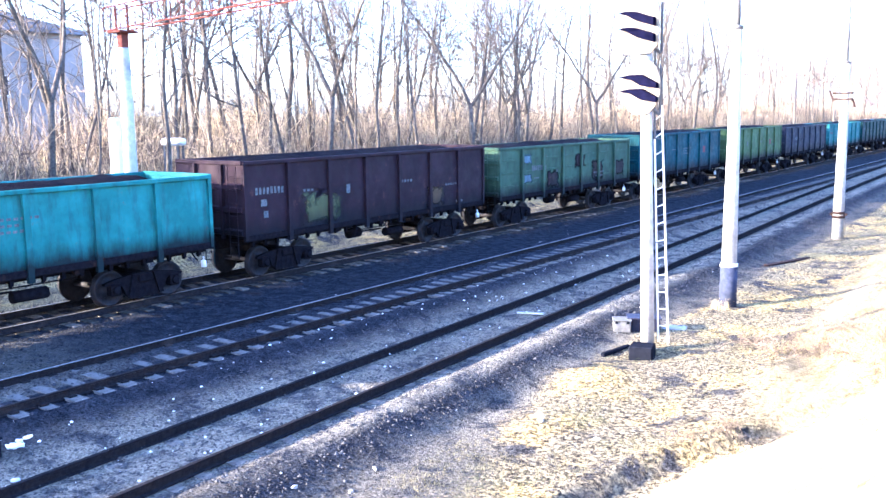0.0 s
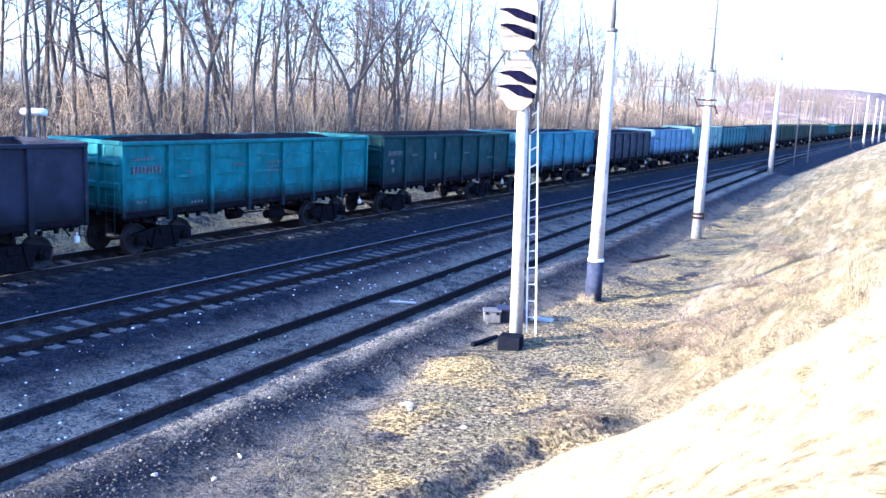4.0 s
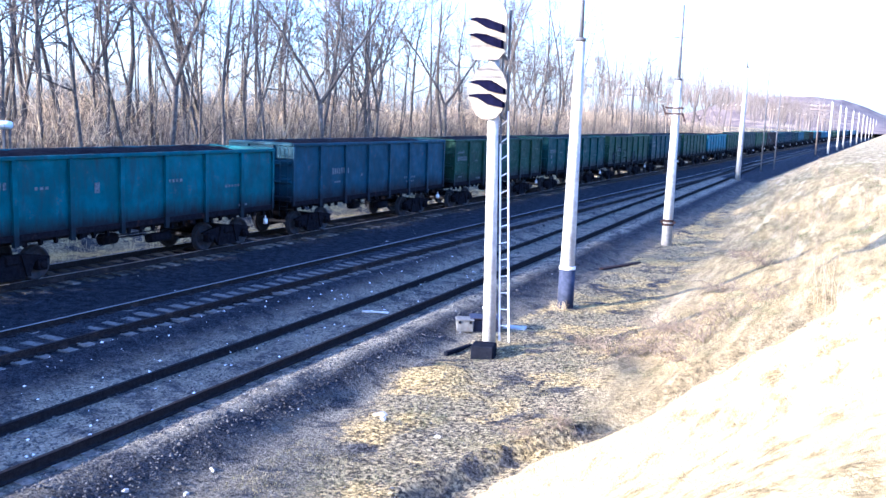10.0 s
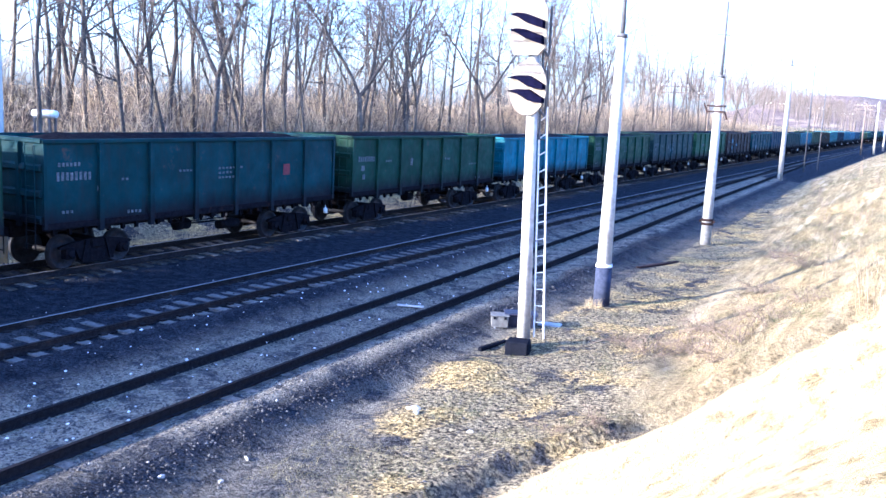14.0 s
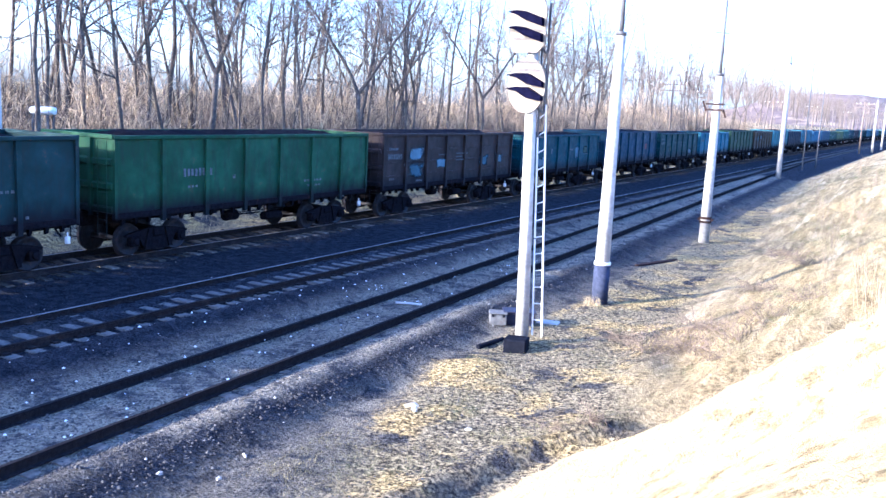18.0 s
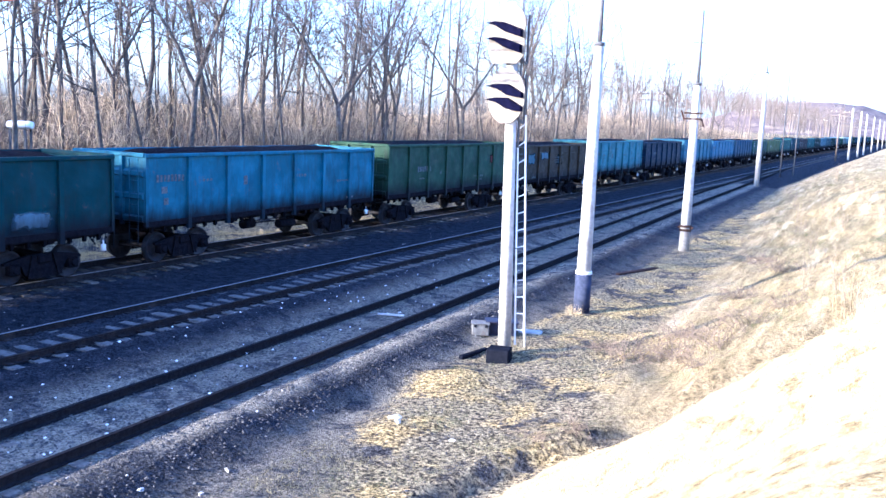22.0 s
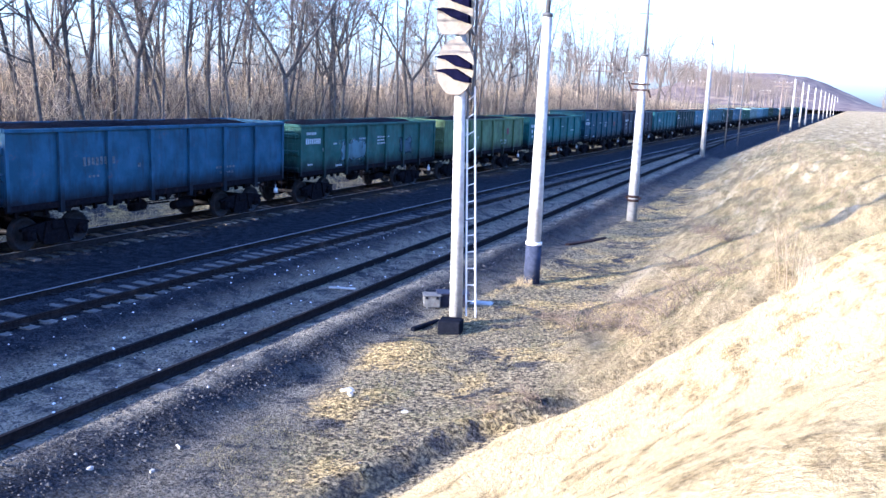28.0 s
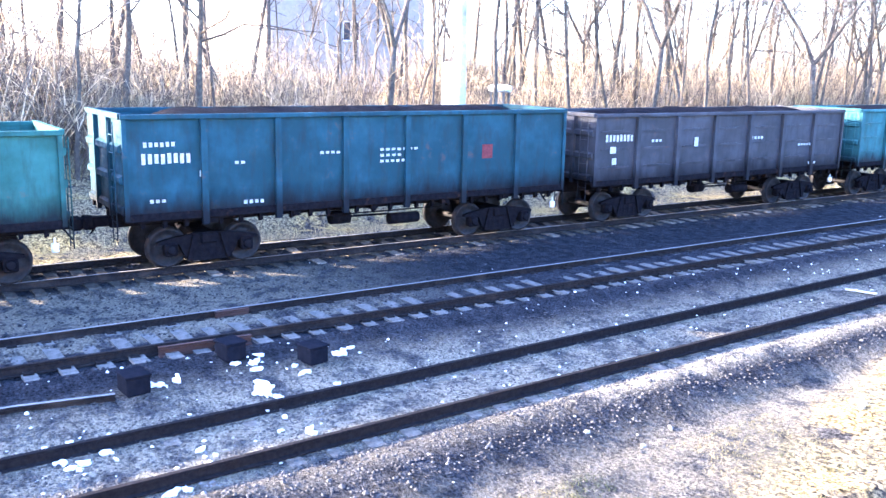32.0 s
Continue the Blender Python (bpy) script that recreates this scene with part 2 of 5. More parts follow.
M_RAIL = surface("rail_steel", (0.008, 0.008, 0.01), (0.03, 0.026, 0.026), 14, 0.8, 0.3, (0.05, 0.04, 0.035), 1.0)
M_REDRAIL = surface("red_brown_rail", (0.03, 0.017, 0.015), (0.06, 0.03, 0.025), 10, 0.7, 0.2)
M_COAL = surface("coal", (0.003, 0.003, 0.005), (0.012, 0.012, 0.017), 16, 0.75, 0.0, (0.02, 0.02, 0.026), 5, 0.55, 0.75, 1.0, 0.06)
M_FADED = surface("faded_lettering", (0.03, 0.036, 0.042), (0.15, 0.16, 0.165), 12, 0.8, bump=0.1)
M_WHITE = surface("white_lettering", (0.2, 0.23, 0.25), (0.5, 0.51, 0.5), 12, 0.7, bump=0.1)
M_REDMARK = surface("red_mark", (0.07, 0.012, 0.018), (0.15, 0.03, 0.034), 12, 0.7, bump=0.1)
M_CONC = surface("concrete", (0.26, 0.255, 0.24), (0.44, 0.43, 0.4), 5, 0.9, 0.0, (0.2, 0.185, 0.165), 1.1, 0.52, 0.68)
M_SLEEPER = surface("sleeper_concrete", (0.04, 0.04, 0.04), (0.15, 0.147, 0.138), 7, 0.92, 0.0, (0.08, 0.075, 0.07), 2.2, 0.5, 0.7)
# far-track sleepers, darkened in colour for the shade under the train
M_SHADED_TIMBER = surface("shaded_sleeper_timber", (0.02, 0.018, 0.017), (0.08, 0.072, 0.06), 8, 0.95, 0.0, (0.15, 0.13, 0.1), 2.0, 0.58, 0.72, 0.6)
M_TIMBER = surface("old_sleeper_timber", (0.06, 0.05, 0.042), (0.2, 0.17, 0.14), 8, 0.95, 0.0, (0.3, 0.28, 0.24), 2.0, 0.58, 0.7, 0.6)
# darker copy of the ballast stone, with the train's shade in its colour
M_CINDER = surface("dark_ballast_stone", (0.01, 0.0105, 0.013), (0.055, 0.056, 0.062), 3, 0.95, 0.0, (0.12, 0.12, 0.125), 0.9, 0.62, 0.75)
M_STONE = surface("ballast_stone", (0.03, 0.03, 0.033), (0.105, 0.102, 0.098), 3, 0.95, 0.0, (0.18, 0.175, 0.17), 0.9, 0.6, 0.72)
M_SCRAP = surface("white_scrap", (0.7, 0.7, 0.7), (0.85, 0.85, 0.85), 9, 0.8)
M_DARKBOX = surface("dark_blue_iron", (0.004, 0.005, 0.008), (0.011, 0.012, 0.018), 8, 0.9)
M_GREYPAINT = surface("grey_paint", (0.05, 0.05, 0.054), (0.1, 0.1, 0.1), 7, 0.7, 0.0, (0.25, 0.2, 0.16), 1.8, 0.62, 0.74)
M_WHITEPAINT = surface("weathered_white_paint", (0.62, 0.6, 0.56), (0.78, 0.77, 0.73), 5, 0.7, 0.0, (0.52, 0.46, 0.38), 1.6, 0.58, 0.75)
M_BLUEPAINT = surface("dark_blue_paint", (0.022, 0.026, 0.045), (0.05, 0.058, 0.09), 6, 0.8, 0.0, (0.12, 0.12, 0.12), 2.2, 0.6, 0.72)
M_BLACK = surface("black_paint", (0.008, 0.008, 0.016), (0.022, 0.022, 0.04), 9, 0.6)
M_RELAY = surface("pale_grey_paint", (0.07, 0.07, 0.07), (0.15, 0.15, 0.145), 8, 0.8, 0.0, (0.1, 0.08, 0.07), 2.6, 0.6, 0.72)
M_OXIDE = surface("orange_rust", (0.06, 0.016, 0.007), (0.15, 0.045, 0.018), 9, 0.85)
M_RUST = surface("rusty_iron", (0.02, 0.014, 0.012), (0.06, 0.036, 0.03), 12, 0.9, 0.2)
M_REDTRUSS = surface("red_oxide_paint", (0.07, 0.022, 0.018), (0.13, 0.045, 0.034), 8, 0.75, 0.0, (0.18, 0.1, 0.08), 2.0)
M_BARK = surface("bark", (0.035, 0.03, 0.027), (0.13, 0.11, 0.092), 10, 0.95, 0.0, (0.2, 0.18, 0.14), 1.5, 0.55, 0.75, 0.8, 0.02)
M_TWIG = surface("twig", (0.07, 0.06, 0.052), (0.21, 0.175, 0.145), 8, 0.95)
M_BRUSH = brush_mat()
M_STALK = surface("dry_stalk", (0.16, 0.12, 0.08), (0.36, 0.29, 0.19), 6, 0.95)
M_BRAMBLE = surface("bramble", (0.08, 0.06, 0.045), (0.26, 0.2, 0.14), 8, 0.95)
M_STRAW = surface("dry_grass", (0.34, 0.25, 0.12), (0.68, 0.54, 0.31), 3, 0.9)
M_TURFBLADE = surface("faded_grass", (0.11, 0.1, 0.045), (0.34, 0.29, 0.15), 3, 0.9, 0.0, (0.06, 0.075, 0.03), 0.6, 0.5, 0.62)
M_PANEL = surface("grey_panel_wall", (0.27, 0.25, 0.225), (0.36, 0.33, 0.3), 4, 0.9, 0.0, (0.2, 0.185, 0.17), 0.4, 0.5, 0.7)
M_ROOF = surface("slate_roof", (0.14, 0.14, 0.15), (0.24, 0.24, 0.25), 6, 0.85)
M_CREAM = surface("cream_weathered_paint", (0.12, 0.105, 0.086), (0.18, 0.16, 0.13), 5, 0.8, 0.0, (0.17, 0.14, 0.105), 2.4, 0.55, 0.72)
M_OLDRAIL = surface("rusty_rail", (0.006, 0.006, 0.008), (0.022, 0.02, 0.021), 14, 0.85, 0.0)
M_HOOD = surface("blue_black_hood", (0.0015, 0.0015, 0.006), (0.004, 0.004, 0.014), 7, 0.95)
M_HILL = surface("wooded_hill", (0.1, 0.078, 0.075), (0.22, 0.17, 0.14), 0.12, 0.95, 0.0, (0.3, 0.24, 0.16), 0.03, 0.55, 0.7, 1.0, 0.8)
M_GLASS = glass_mat("window_glass")
M_POLE = surface("old_pole_timber", (0.09, 0.07, 0.055), (0.2, 0.16, 0.125), 9, 0.95)


# ---- helpers ----
def mesh_of(name, verts, faces, mat, smooth=False):
    me = bpy.data.meshes.new(name)
    me.from_pydata([tuple(v) for v in verts], [], [tuple(f) for f in faces])
    me.materials.append(mat)
    if smooth:
        me.polygons.foreach_set("use_smooth", [True] * len(me.polygons))
    me.update()
    return me


def put(name, me, parent=None, m=None, label="", color=None):
    ob = new(name, me)
    if m is not None:
        ob.matrix_basis = m
    if parent is not None:
        ob.parent = parent
    if color:
        ob.color = (*color, 1)
    return tagged(ob, label)


def part(name, bm, material, parent, label=""):
    me = bpy.data.meshes.new(name)
    bm.to_mesh(me)
    bm.free()
    me.materials.append(material)
    return put(name, me, parent, None, label)


def box(bm, x0, x1, y0, y1, z0, z1, bevel=0.0):
    vs = [bm.verts.new((x, y, z)) for x in (x0, x1) for y in (y0, y1) for z in (z0, z1)]
    fs = [bm.faces.new([vs[i] for i in f]) for f in ((0, 1, 3, 2), (4, 6, 7, 5), (0, 4, 5, 1), (2, 3, 7, 6), (0, 2, 6, 4), (1, 5, 7, 3))]
    if bevel:
        es = list({e for f in fs for e in f.edges})
        bmesh.ops.bevel(bm, geom=es, offset=bevel, segments=1, profile=0.5, affect="EDGES")
    return vs


def prism(bm, outline, x0, x1):
    """An outline in the yz plane drawn out from x0 to x1."""
    a = [bm.verts.new((x0, y, z)) for y, z in outline]
    b = [bm.verts.new((x1, y, z)) for y, z in outline]
    n = len(outline)
    bm.faces.new(a[::-1])
    bm.faces.new(b)
    for i in range(n):
        bm.faces.new((a[i], a[(i + 1) % n], b[(i + 1) % n], b[i]))


def tube(bm, p, q, r0, r1=None, n=8, caps=True):
    """A round bar from p to q."""
    p, q, r1 = Vector(p), Vector(q), r0 if r1 is None else r1
    k = (q - p).to_track_quat("Z", "Y").to_matrix()
    rings = []
    for c, r in ((p, r0), (q, r1)):
        rings.append([bm.verts.new(c + k @ Vector((r * math.cos(6.28319 * i / n), r * math.sin(6.28319 * i / n), 0))) for i in range(n)])
    for i in range(n):
        f = bm.faces.new((rings[0][i], rings[0][(i + 1) % n], rings[1][(i + 1) % n], rings[1][i]))
        f.smooth = n > 6
    if caps:
        bm.faces.new(rings[0][::-1])
        bm.faces.new(rings[1])


def lathe(bm, profile, m, n=20):
    """A profile of (radius, along x) pairs turned about the x axis, closed at both ends."""
    rings = []
    for r, x in profile:
        rings.append([bm.verts.new(m @ Vector((x, r * math.cos(6.28319 * i / n), r * math.sin(6.28319 * i / n)))) for i in range(n)])
    for a, b in zip(rings, rings[1:]):
        for i in range(n):
            f = bm.faces.new((a[i], a[(i + 1) % n], b[(i + 1) % n], b[i]))
            f.smooth = True
    bm.faces.new(rings[0][::-1])
    bm.faces.new(rings[-1])


def smooth(a, b, t):
    t = min(1.0, max(0.0, (t - a) / (b - a)))
    return t * t * (3 - 2 * t)


def lerp(table, t):
    if t <= table[0][0]:
        return table[0][1]
    for (a, u), (b, v) in zip(table, table[1:]):
        if t <= b:
            return u + (v - u) * (t - a) / (b - a)
    return table[-1][1]


def hermite(table, t):
    """A smooth curve through the table."""
    if t <= table[0][0] or t >= table[-1][0]:
        return lerp(table, t)
    i = max(k for k in range(len(table) - 1) if table[k][0] <= t)
    (a, u), (b, v) = table[i], table[i + 1]
    s0 = (v - table[i - 1][1]) / (b - table[i - 1][0]) if i else 0.0
    s1 = (table[i + 2][1] - u) / (table[i + 2][0] - a) if i + 2 < len(table) else 0.0
    h, w = b - a, (t - a) / (b - a)
    return u * (2 * w**3 - 3 * w**2 + 1) + s0 * h * (w**3 - 2 * w**2 + w) + v * (3 * w**2 - 2 * w**3) + s1 * h * (w**3 - w**2)


# ---- the plan ----
GAUGE = 1.59
XB, XC, ZC = -16.02, -21.72, 0.02
SIDING = [(-60, 4.85), (-10, 4.8), (0, 4.66), (10, 4.3), (20, 3.92), (30, 3.52), (40, 3.12), (50, 2.78), (60, 2.5), (75, 2.05), (100, 1.1), (125, 0.25), (140, 0.0)]
FOOT = [(-40, -7.0), (0, -6.4), (9, -5.7), (12, -5.5), (16, -5.6), (21, -6.0), (28, -6.7), (36, -7.0), (43, -7.6), (56, -9.2), (75, -10.9), (97, -11.9), (160, -12.2), (300, -12.2)]
SPREAD = [(0, 6.4), (5, 7.2), (12, 10.2), (20, 11.2), (27, 12.0), (36, 10.8), (45, 9.5), (65, 8.5), (100, 8.0)]
SCARP = [(4, -6.9), (9, -6.1), (11.3, -5.75), (13.5, -5.1), (15.2, -4.1), (16.8, -3.3), (18.2, -2.5), (20, -1.6), (22, -0.7), (26, 1.2), (32, 5.0)]

TURF_EDGE = [(12, -14.0), (17, -9.4), (25, -8.7), (41, -9.2), (65, -10.0), (97, -11.2)]


def siding_x(y):
    return XB + hermite(SIDING, y)


def siding_z(y):
    return -0.25 * (1 - smooth(30, 75, y))


def ground_z(x, y):
    a = siding_x(y)
    base = lerp([(-140, 3.0), (-60, 2.6), (-38, 1.9), (-31, 0.7), (-27, -0.6), (-25, -0.5), (-23.6, -0.2), (-20, -0.2), (-19.4, -0.27), (-18.2, -0.27), (-17.6, -0.2)], x)
    if -1.2 < x - XB < 1.7:
        # ballast heaped against the far rail and over the sleeper ends
        base += 0.055 * smooth(-1.0, -0.8, x - XB) * (1 - smooth(-0.5, -0.3, x - XB)) + 0.06 * smooth(1.12, 1.25, x - XB) * (1 - smooth(1.4, 1.7, x - XB))
    if x > -17.6:
        lift = base - lerp([(-20, -0.2), (-19.4, -0.27), (-18.2, -0.27), (-17.6, -0.2)], x)
        za = siding_z(y) - 0.2
        base = lerp([(-17.6, -0.2), (min(XB + 1.5, a - 0.9), -0.2), (max(a - 0.5, XB + 1.0), za), (a + 1.05, za), (a + 1.5, za + 0.07), (a + 2.0, za + 0.02), (a + 2.8, za - 0.2), (a + 3.6, -0.6), (a + 6, -0.55), (a + 14, -0.2)], x) + lift
        if a + 1.0 < x < a + 5:
            base += 0.16 * noise.noise((x * 0.6, y * 0.5, 7.0)) * smooth(a + 1.0, a + 1.8, x) * (1 - smooth(a + 3.5, a + 5, x))
    f = hermite(FOOT, y)
    d = x - f
    top = 3.5 - 1.2 * smooth(12, 62, y)
    if d > 0:
        base += (top - base) * smooth(0.0, lerp(SPREAD, y), d)
    if 2 < y < 30 and x > -9:
        e = x - hermite(SCARP, y)
        base += (0.07 * smooth(-0.8, -0.2, e) - 0.27 * smooth(-0.2, 0.2, e)) * (1 - smooth(0.3, 1.6, e)) * smooth(3, 6, y) * (1 - smooth(20, 29, y))
    wob = noise.noise((x * 0.35, y * 0.35, 0.0))
    if -1 < d < 12 and y > 10:
        base += (0.16 - 0.42 * abs(noise.noise((x * 0.55 + y * 0.2, y * 0.14 - x * 0.05, 3.0)))) * smooth(-1, 1.5, d) * smooth(10, 17, y) * (1 - smooth(60, 90, y))
    fine = noise.noise((x * 1.7, y * 1.7, 4.0))
    near_bank = smooth(-1.0, 2.0, d)
    rough = 0.25 + 0.75 * smooth(a + 2.5, a + 4.0, x) if x > -24.2 else 1.0
    return base + wob * (0.02 + 0.10 * near_bank) * rough + fine * 0.04 * rough


def axis(stops):
    out = []
    for (a, b, s) in stops:
        n = max(1, int(round((b - a) / s)))
        out += [a + (b - a) * i / n for i in range(n)]
    return out + [stops[-1][1]]


def build_ground():
    xs = axis([(-1500, -300, 200), (-300, -80, 30), (-80, -30, 5), (-30, -23, 1.0), (-23, -17.4, 0.45), (-17.4, -14.2, 0.11), (-14.2, 1.5, 0.22), (1.5, 8, 0.7), (8, 40, 4), (40, 300, 40), (300, 1500, 200)])
    ys = axis([(-700, -100, 60), (-100, -10, 6), (-10, 0, 1.0), (0, 30, 0.25), (30, 60, 0.6), (60, 140, 2.0), (140, 400, 12), (400, 1000, 60), (1000, 2500, 300)])
    verts = [(x, y, ground_z(x, y) if -400 < x < 400 else 3.0 if x < 0 else 2.3) for y in ys for x in xs]
    n = len(xs)
    faces = [(j * n + i, j * n + i + 1, (j + 1) * n + i + 1, (j + 1) * n + i) for j in range(len(ys) - 1) for i in range(n - 1)]
    me = mesh_of("ground", verts, faces, M_GROUND, True)
    layer = me.color_attributes.new("zone", "FLOAT_COLOR", "POINT")
    vals = []
    for x, y, z in verts:
        a = siding_x(y)
        late = 2.0 * (1 - smooth(9, 17, y))
        edge = lerp(TURF_EDGE, y)
        turf = smooth(max(a + 1.9 + late * 0.5, edge - 0.7), max(a + 3.9 + late, edge + 0.5), x) if x > -22 else smooth(-23.0, -24.4, x) if x > -24.4 else 1.0
        straw = 0.0 if x < -20 or y > 34 else smooth(0.3, 0.75, x - hermite(SCARP, y))
        tan = smooth(-0.6, 2.2, x - hermite(FOOT, y)) * smooth(12, 18, y) if x > -20 else 0.0
        turf *= 1 - 0.4 * (1 - smooth(8, 15, y)) if x > -20 else 1.0
        # pale gravel beside the siding, with the sun on it put into the colour
        sunlit_strip = smooth(a + 0.8, a + 1.1, x) * (1 - smooth(a + 1.5, a + 2.0, x))
        bed = (1.0 - 0.25 * smooth(9, 16, y)) * smooth(a - 2.3 - 0.7 * (1 - smooth(7, 12, y)), a - 1.2, x) * (1 - smooth(a + 1.0, a + 1.2, x))
        sunlit_strip *= 0.3 + 0.7 * smooth(7, 12, y)
        band = (0.4 + 0.25 * smooth(8, 16, y) - 0.3 * smooth(20, 27, y)) * smooth(a + 2.0, a + 2.8, x)
        # gravel beyond the far track is paled for the sunlight there
        gravel = max(sunlit_strip, bed, band) if -16 < x < -4 and y < 90 else 0.5 * smooth(-22.6, -23.2, x) if -25.5 < x < -22 else 0.6 * (1 - smooth(6, 14, y)) if -20.5 < x < -14 else 0.0
        if y < 26 and x > -9:
            e = x - hermite(SCARP, y)
            # turf thinned to dark cinder along the scarp's face, colouring in its shade
            turf *= 0.6 + 0.4 * smooth(0.1, 0.5, abs(e - 0.1))
        vals += [turf, straw, gravel, tan]
    layer.data.foreach_set("color", vals)
    tagged(new("ground", me), "cinder and dry grass ground rising to a straw-covered bank", "ground", kind="structure")


RAIL = [(-0.036, 0.0), (0.036, 0.0), (0.036, -0.035), (0.01, -0.05), (0.01, -0.15), (0.07, -0.165), (0.07, -0.18), (-0.07, -0.18), (-0.07, -0.165), (-0.01, -0.15), (-0.01, -0.05), (-0.036, -0.035)]


def rail(track, line, mat=None, name="rail"):
    """A rail along a line of points; its running face is bright."""
    vs, fs, k = [], [], len(RAIL)
    for i, (x, y, z) in enumerate(line):
        (xa, ya, _), (xb, yb, _) = line[max(0, i - 1)], line[min(len(line) - 1, i + 1)]
        d = Vector((yb - ya, xa - xb)).normalized()
        vs += [(x + u * d.x, y + u * d.y, z + w) for u, w in RAIL]
    for i in range(len(line) - 1):
        fs += [(i * k + j, i * k + (j + 1) % k, (i + 1) * k + (j + 1) % k, (i + 1) * k + j) for j in range(k)]
    fs += [tuple(range(k)), tuple(range((len(line) - 1) * k, len(line) * k))[::-1]]
    me = mesh_of(name, vs, fs, mat or M_RAIL)
    me.materials.append(M_TREAD)
    for i in range(len(line) - 1 if mat is None else 0):
        me.polygons[i * k].material_index = 1
    return put(name, me, track)


def sleeper_mesh(name, half, wide, deep, mat, rng):
    bm = bmesh.new()
    h = wide / 2
    prof = [(-half, -deep), (-half, -0.03), (-half + 0.05, 0.0), (-0.55, 0.0), (-0.4, -0.03), (0.4, -0.03), (0.55, 0.0), (half - 0.05, 0.0), (half, -0.03), (half, -deep)]
    a = [bm.verts.new((x, -h, z)) for x, z in prof]
    b = [bm.verts.new((x, h, z)) for x, z in prof]
    bm.faces.new(a)
    bm.faces.new(b[::-1])
    for i in range(len(prof)):
        j = (i + 1) % len(prof)
        bm.faces.new((a[j], a[i], b[i], b[j]))
    bmesh.ops.recalc_face_normals(bm, faces=bm.faces)
    me = bpy.data.meshes.new(name)
    bm.to_mesh(me)
    bm.free()
    me.materials.append(mat)
    return me


def joined(name, me, places, parent, label):
    """Many alike pieces as one stuff mesh."""
    base = np.array([v.co[:] for v in me.vertices])
    polys = [tuple(p.vertices) for p in me.polygons]
    vs, fs = [], []
    for m in places:
        o = len(vs)
        vs += [tuple(m @ Vector(v)) for v in base]
        fs += [tuple(o + i for i in p) for p in polys]
    ob = put(name, mesh_of(name, vs, fs, me.materials[0]), parent, None, label)
    return tagged(ob, kind="stuff")


def build_tracks():
    rng = random.Random(5)
    ys = [-700, -300, -100, -40] + [i * 4.0 for i in range(-8, 40)] + [170, 200, 300, 500, 900, 1600]
    spec = [
        ("track_far", "grimy main track under the goods train", XC, lambda y: XC, lambda y: ZC, M_SHADED_TIMBER, -0.185, 0.56),
        ("track_middle", "empty middle track on pale concrete sleepers", XB, lambda y: XB, lambda y: 0.0, M_SLEEPER, -0.155, 0.56),
        ("track_siding", "rusty siding sunk in ballast, joining the middle track", XB + 4, siding_x, siding_z, M_TIMBER, -0.19, 0.6),
    ]
    for name, label, x0, fx, fz, mat, top, step in spec:
        t = tagged(new(name), label, "railway track", kind="structure")
        end = [y for y in ys if name != "track_siding" or y <= 136]
        for s in (-1, 1):
            rail(t, [(fx(y) + s * GAUGE / 2, y, fz(y)) for y in end], M_OLDRAIL if name == "track_siding" else M_RAIL if name == "track_middle" and s > 0 else None)
        half = 1.36 if name != "track_far" else 1.38
        meshes = [sleeper_mesh("sleeper", half, w, 0.16, mat, rng) for w in (0.23, 0.25, 0.27)]
        # pale timber puts sun falling under the wagons into some far sleepers' colour
        pale = [sleeper_mesh("sleeper", half, 0.25, 0.16, M_TIMBER, rng)]
        lo, hi = (-8, 72) if name == "track_middle" else (-4, 70)
        rest = []
        n0, n1 = int(-120 / step), int(420 / step)
        for k in range(n0, n1):
            y = k * step + rng.uniform(-0.04, 0.04)
            if name == "track_siding" and y > 62:
                continue
            m = pose(fx(y) + rng.uniform(-0.03, 0.03), y, fz(y) + top + rng.uniform(-0.014, 0.012), 0, rng.uniform(-0.6, 0.6), rng.uniform(-1.2, 1.2))
            if lo < y < hi:
                put("sleeper", rng.choice(pale if name == "track_far" and rng.random() < 0.4 else meshes), t, m)
            else:
                rest.append(m)
        joined("distant_sleepers", meshes[1], rest, t, "row of sleepers farther along")
        # chairs that hold the rails
        bm = bmesh.new()
        box(bm, -0.14, 0.14, -0.08, 0.08, -0.17, -0.13)
        me = bpy.data.meshes.new("rail_clip")
        bm.to_mesh(me)
        bm.free()
        me.materials.append(M_RAIL)
        if name == "track_middle":
            joined("rail_fastenings", me, [pose(fx(k * step) + s * GAUGE / 2, k * step, fz(k * step) + 0.005) for k in range(-10, 110) for s in (-1, 1)], t, "rusty rail fastenings")
    # points of the turnout at the near end of the middle track
    t = tagged(new("turnout"), "turnout with red-brown switch rails beside the middle track", "railway turnout", kind="structure")
    rail(t, [(-15.07, 4.3, -0.012), (-15.05, 5.1, -0.012), (-15.0, 5.95, -0.012)], M_REDRAIL, "switch_rail")
    rail(t, [(-16.74, 6.6, -0.012), (-16.73, 5.9, -0.012)], M_REDRAIL, "switch_rail")
    rail(t, [(-13.62, 3.2, -0.17), (-13.85, 1.8, -0.17), (-13.95, -2.0, -0.17), (-14.0, -14.0, -0.17)])


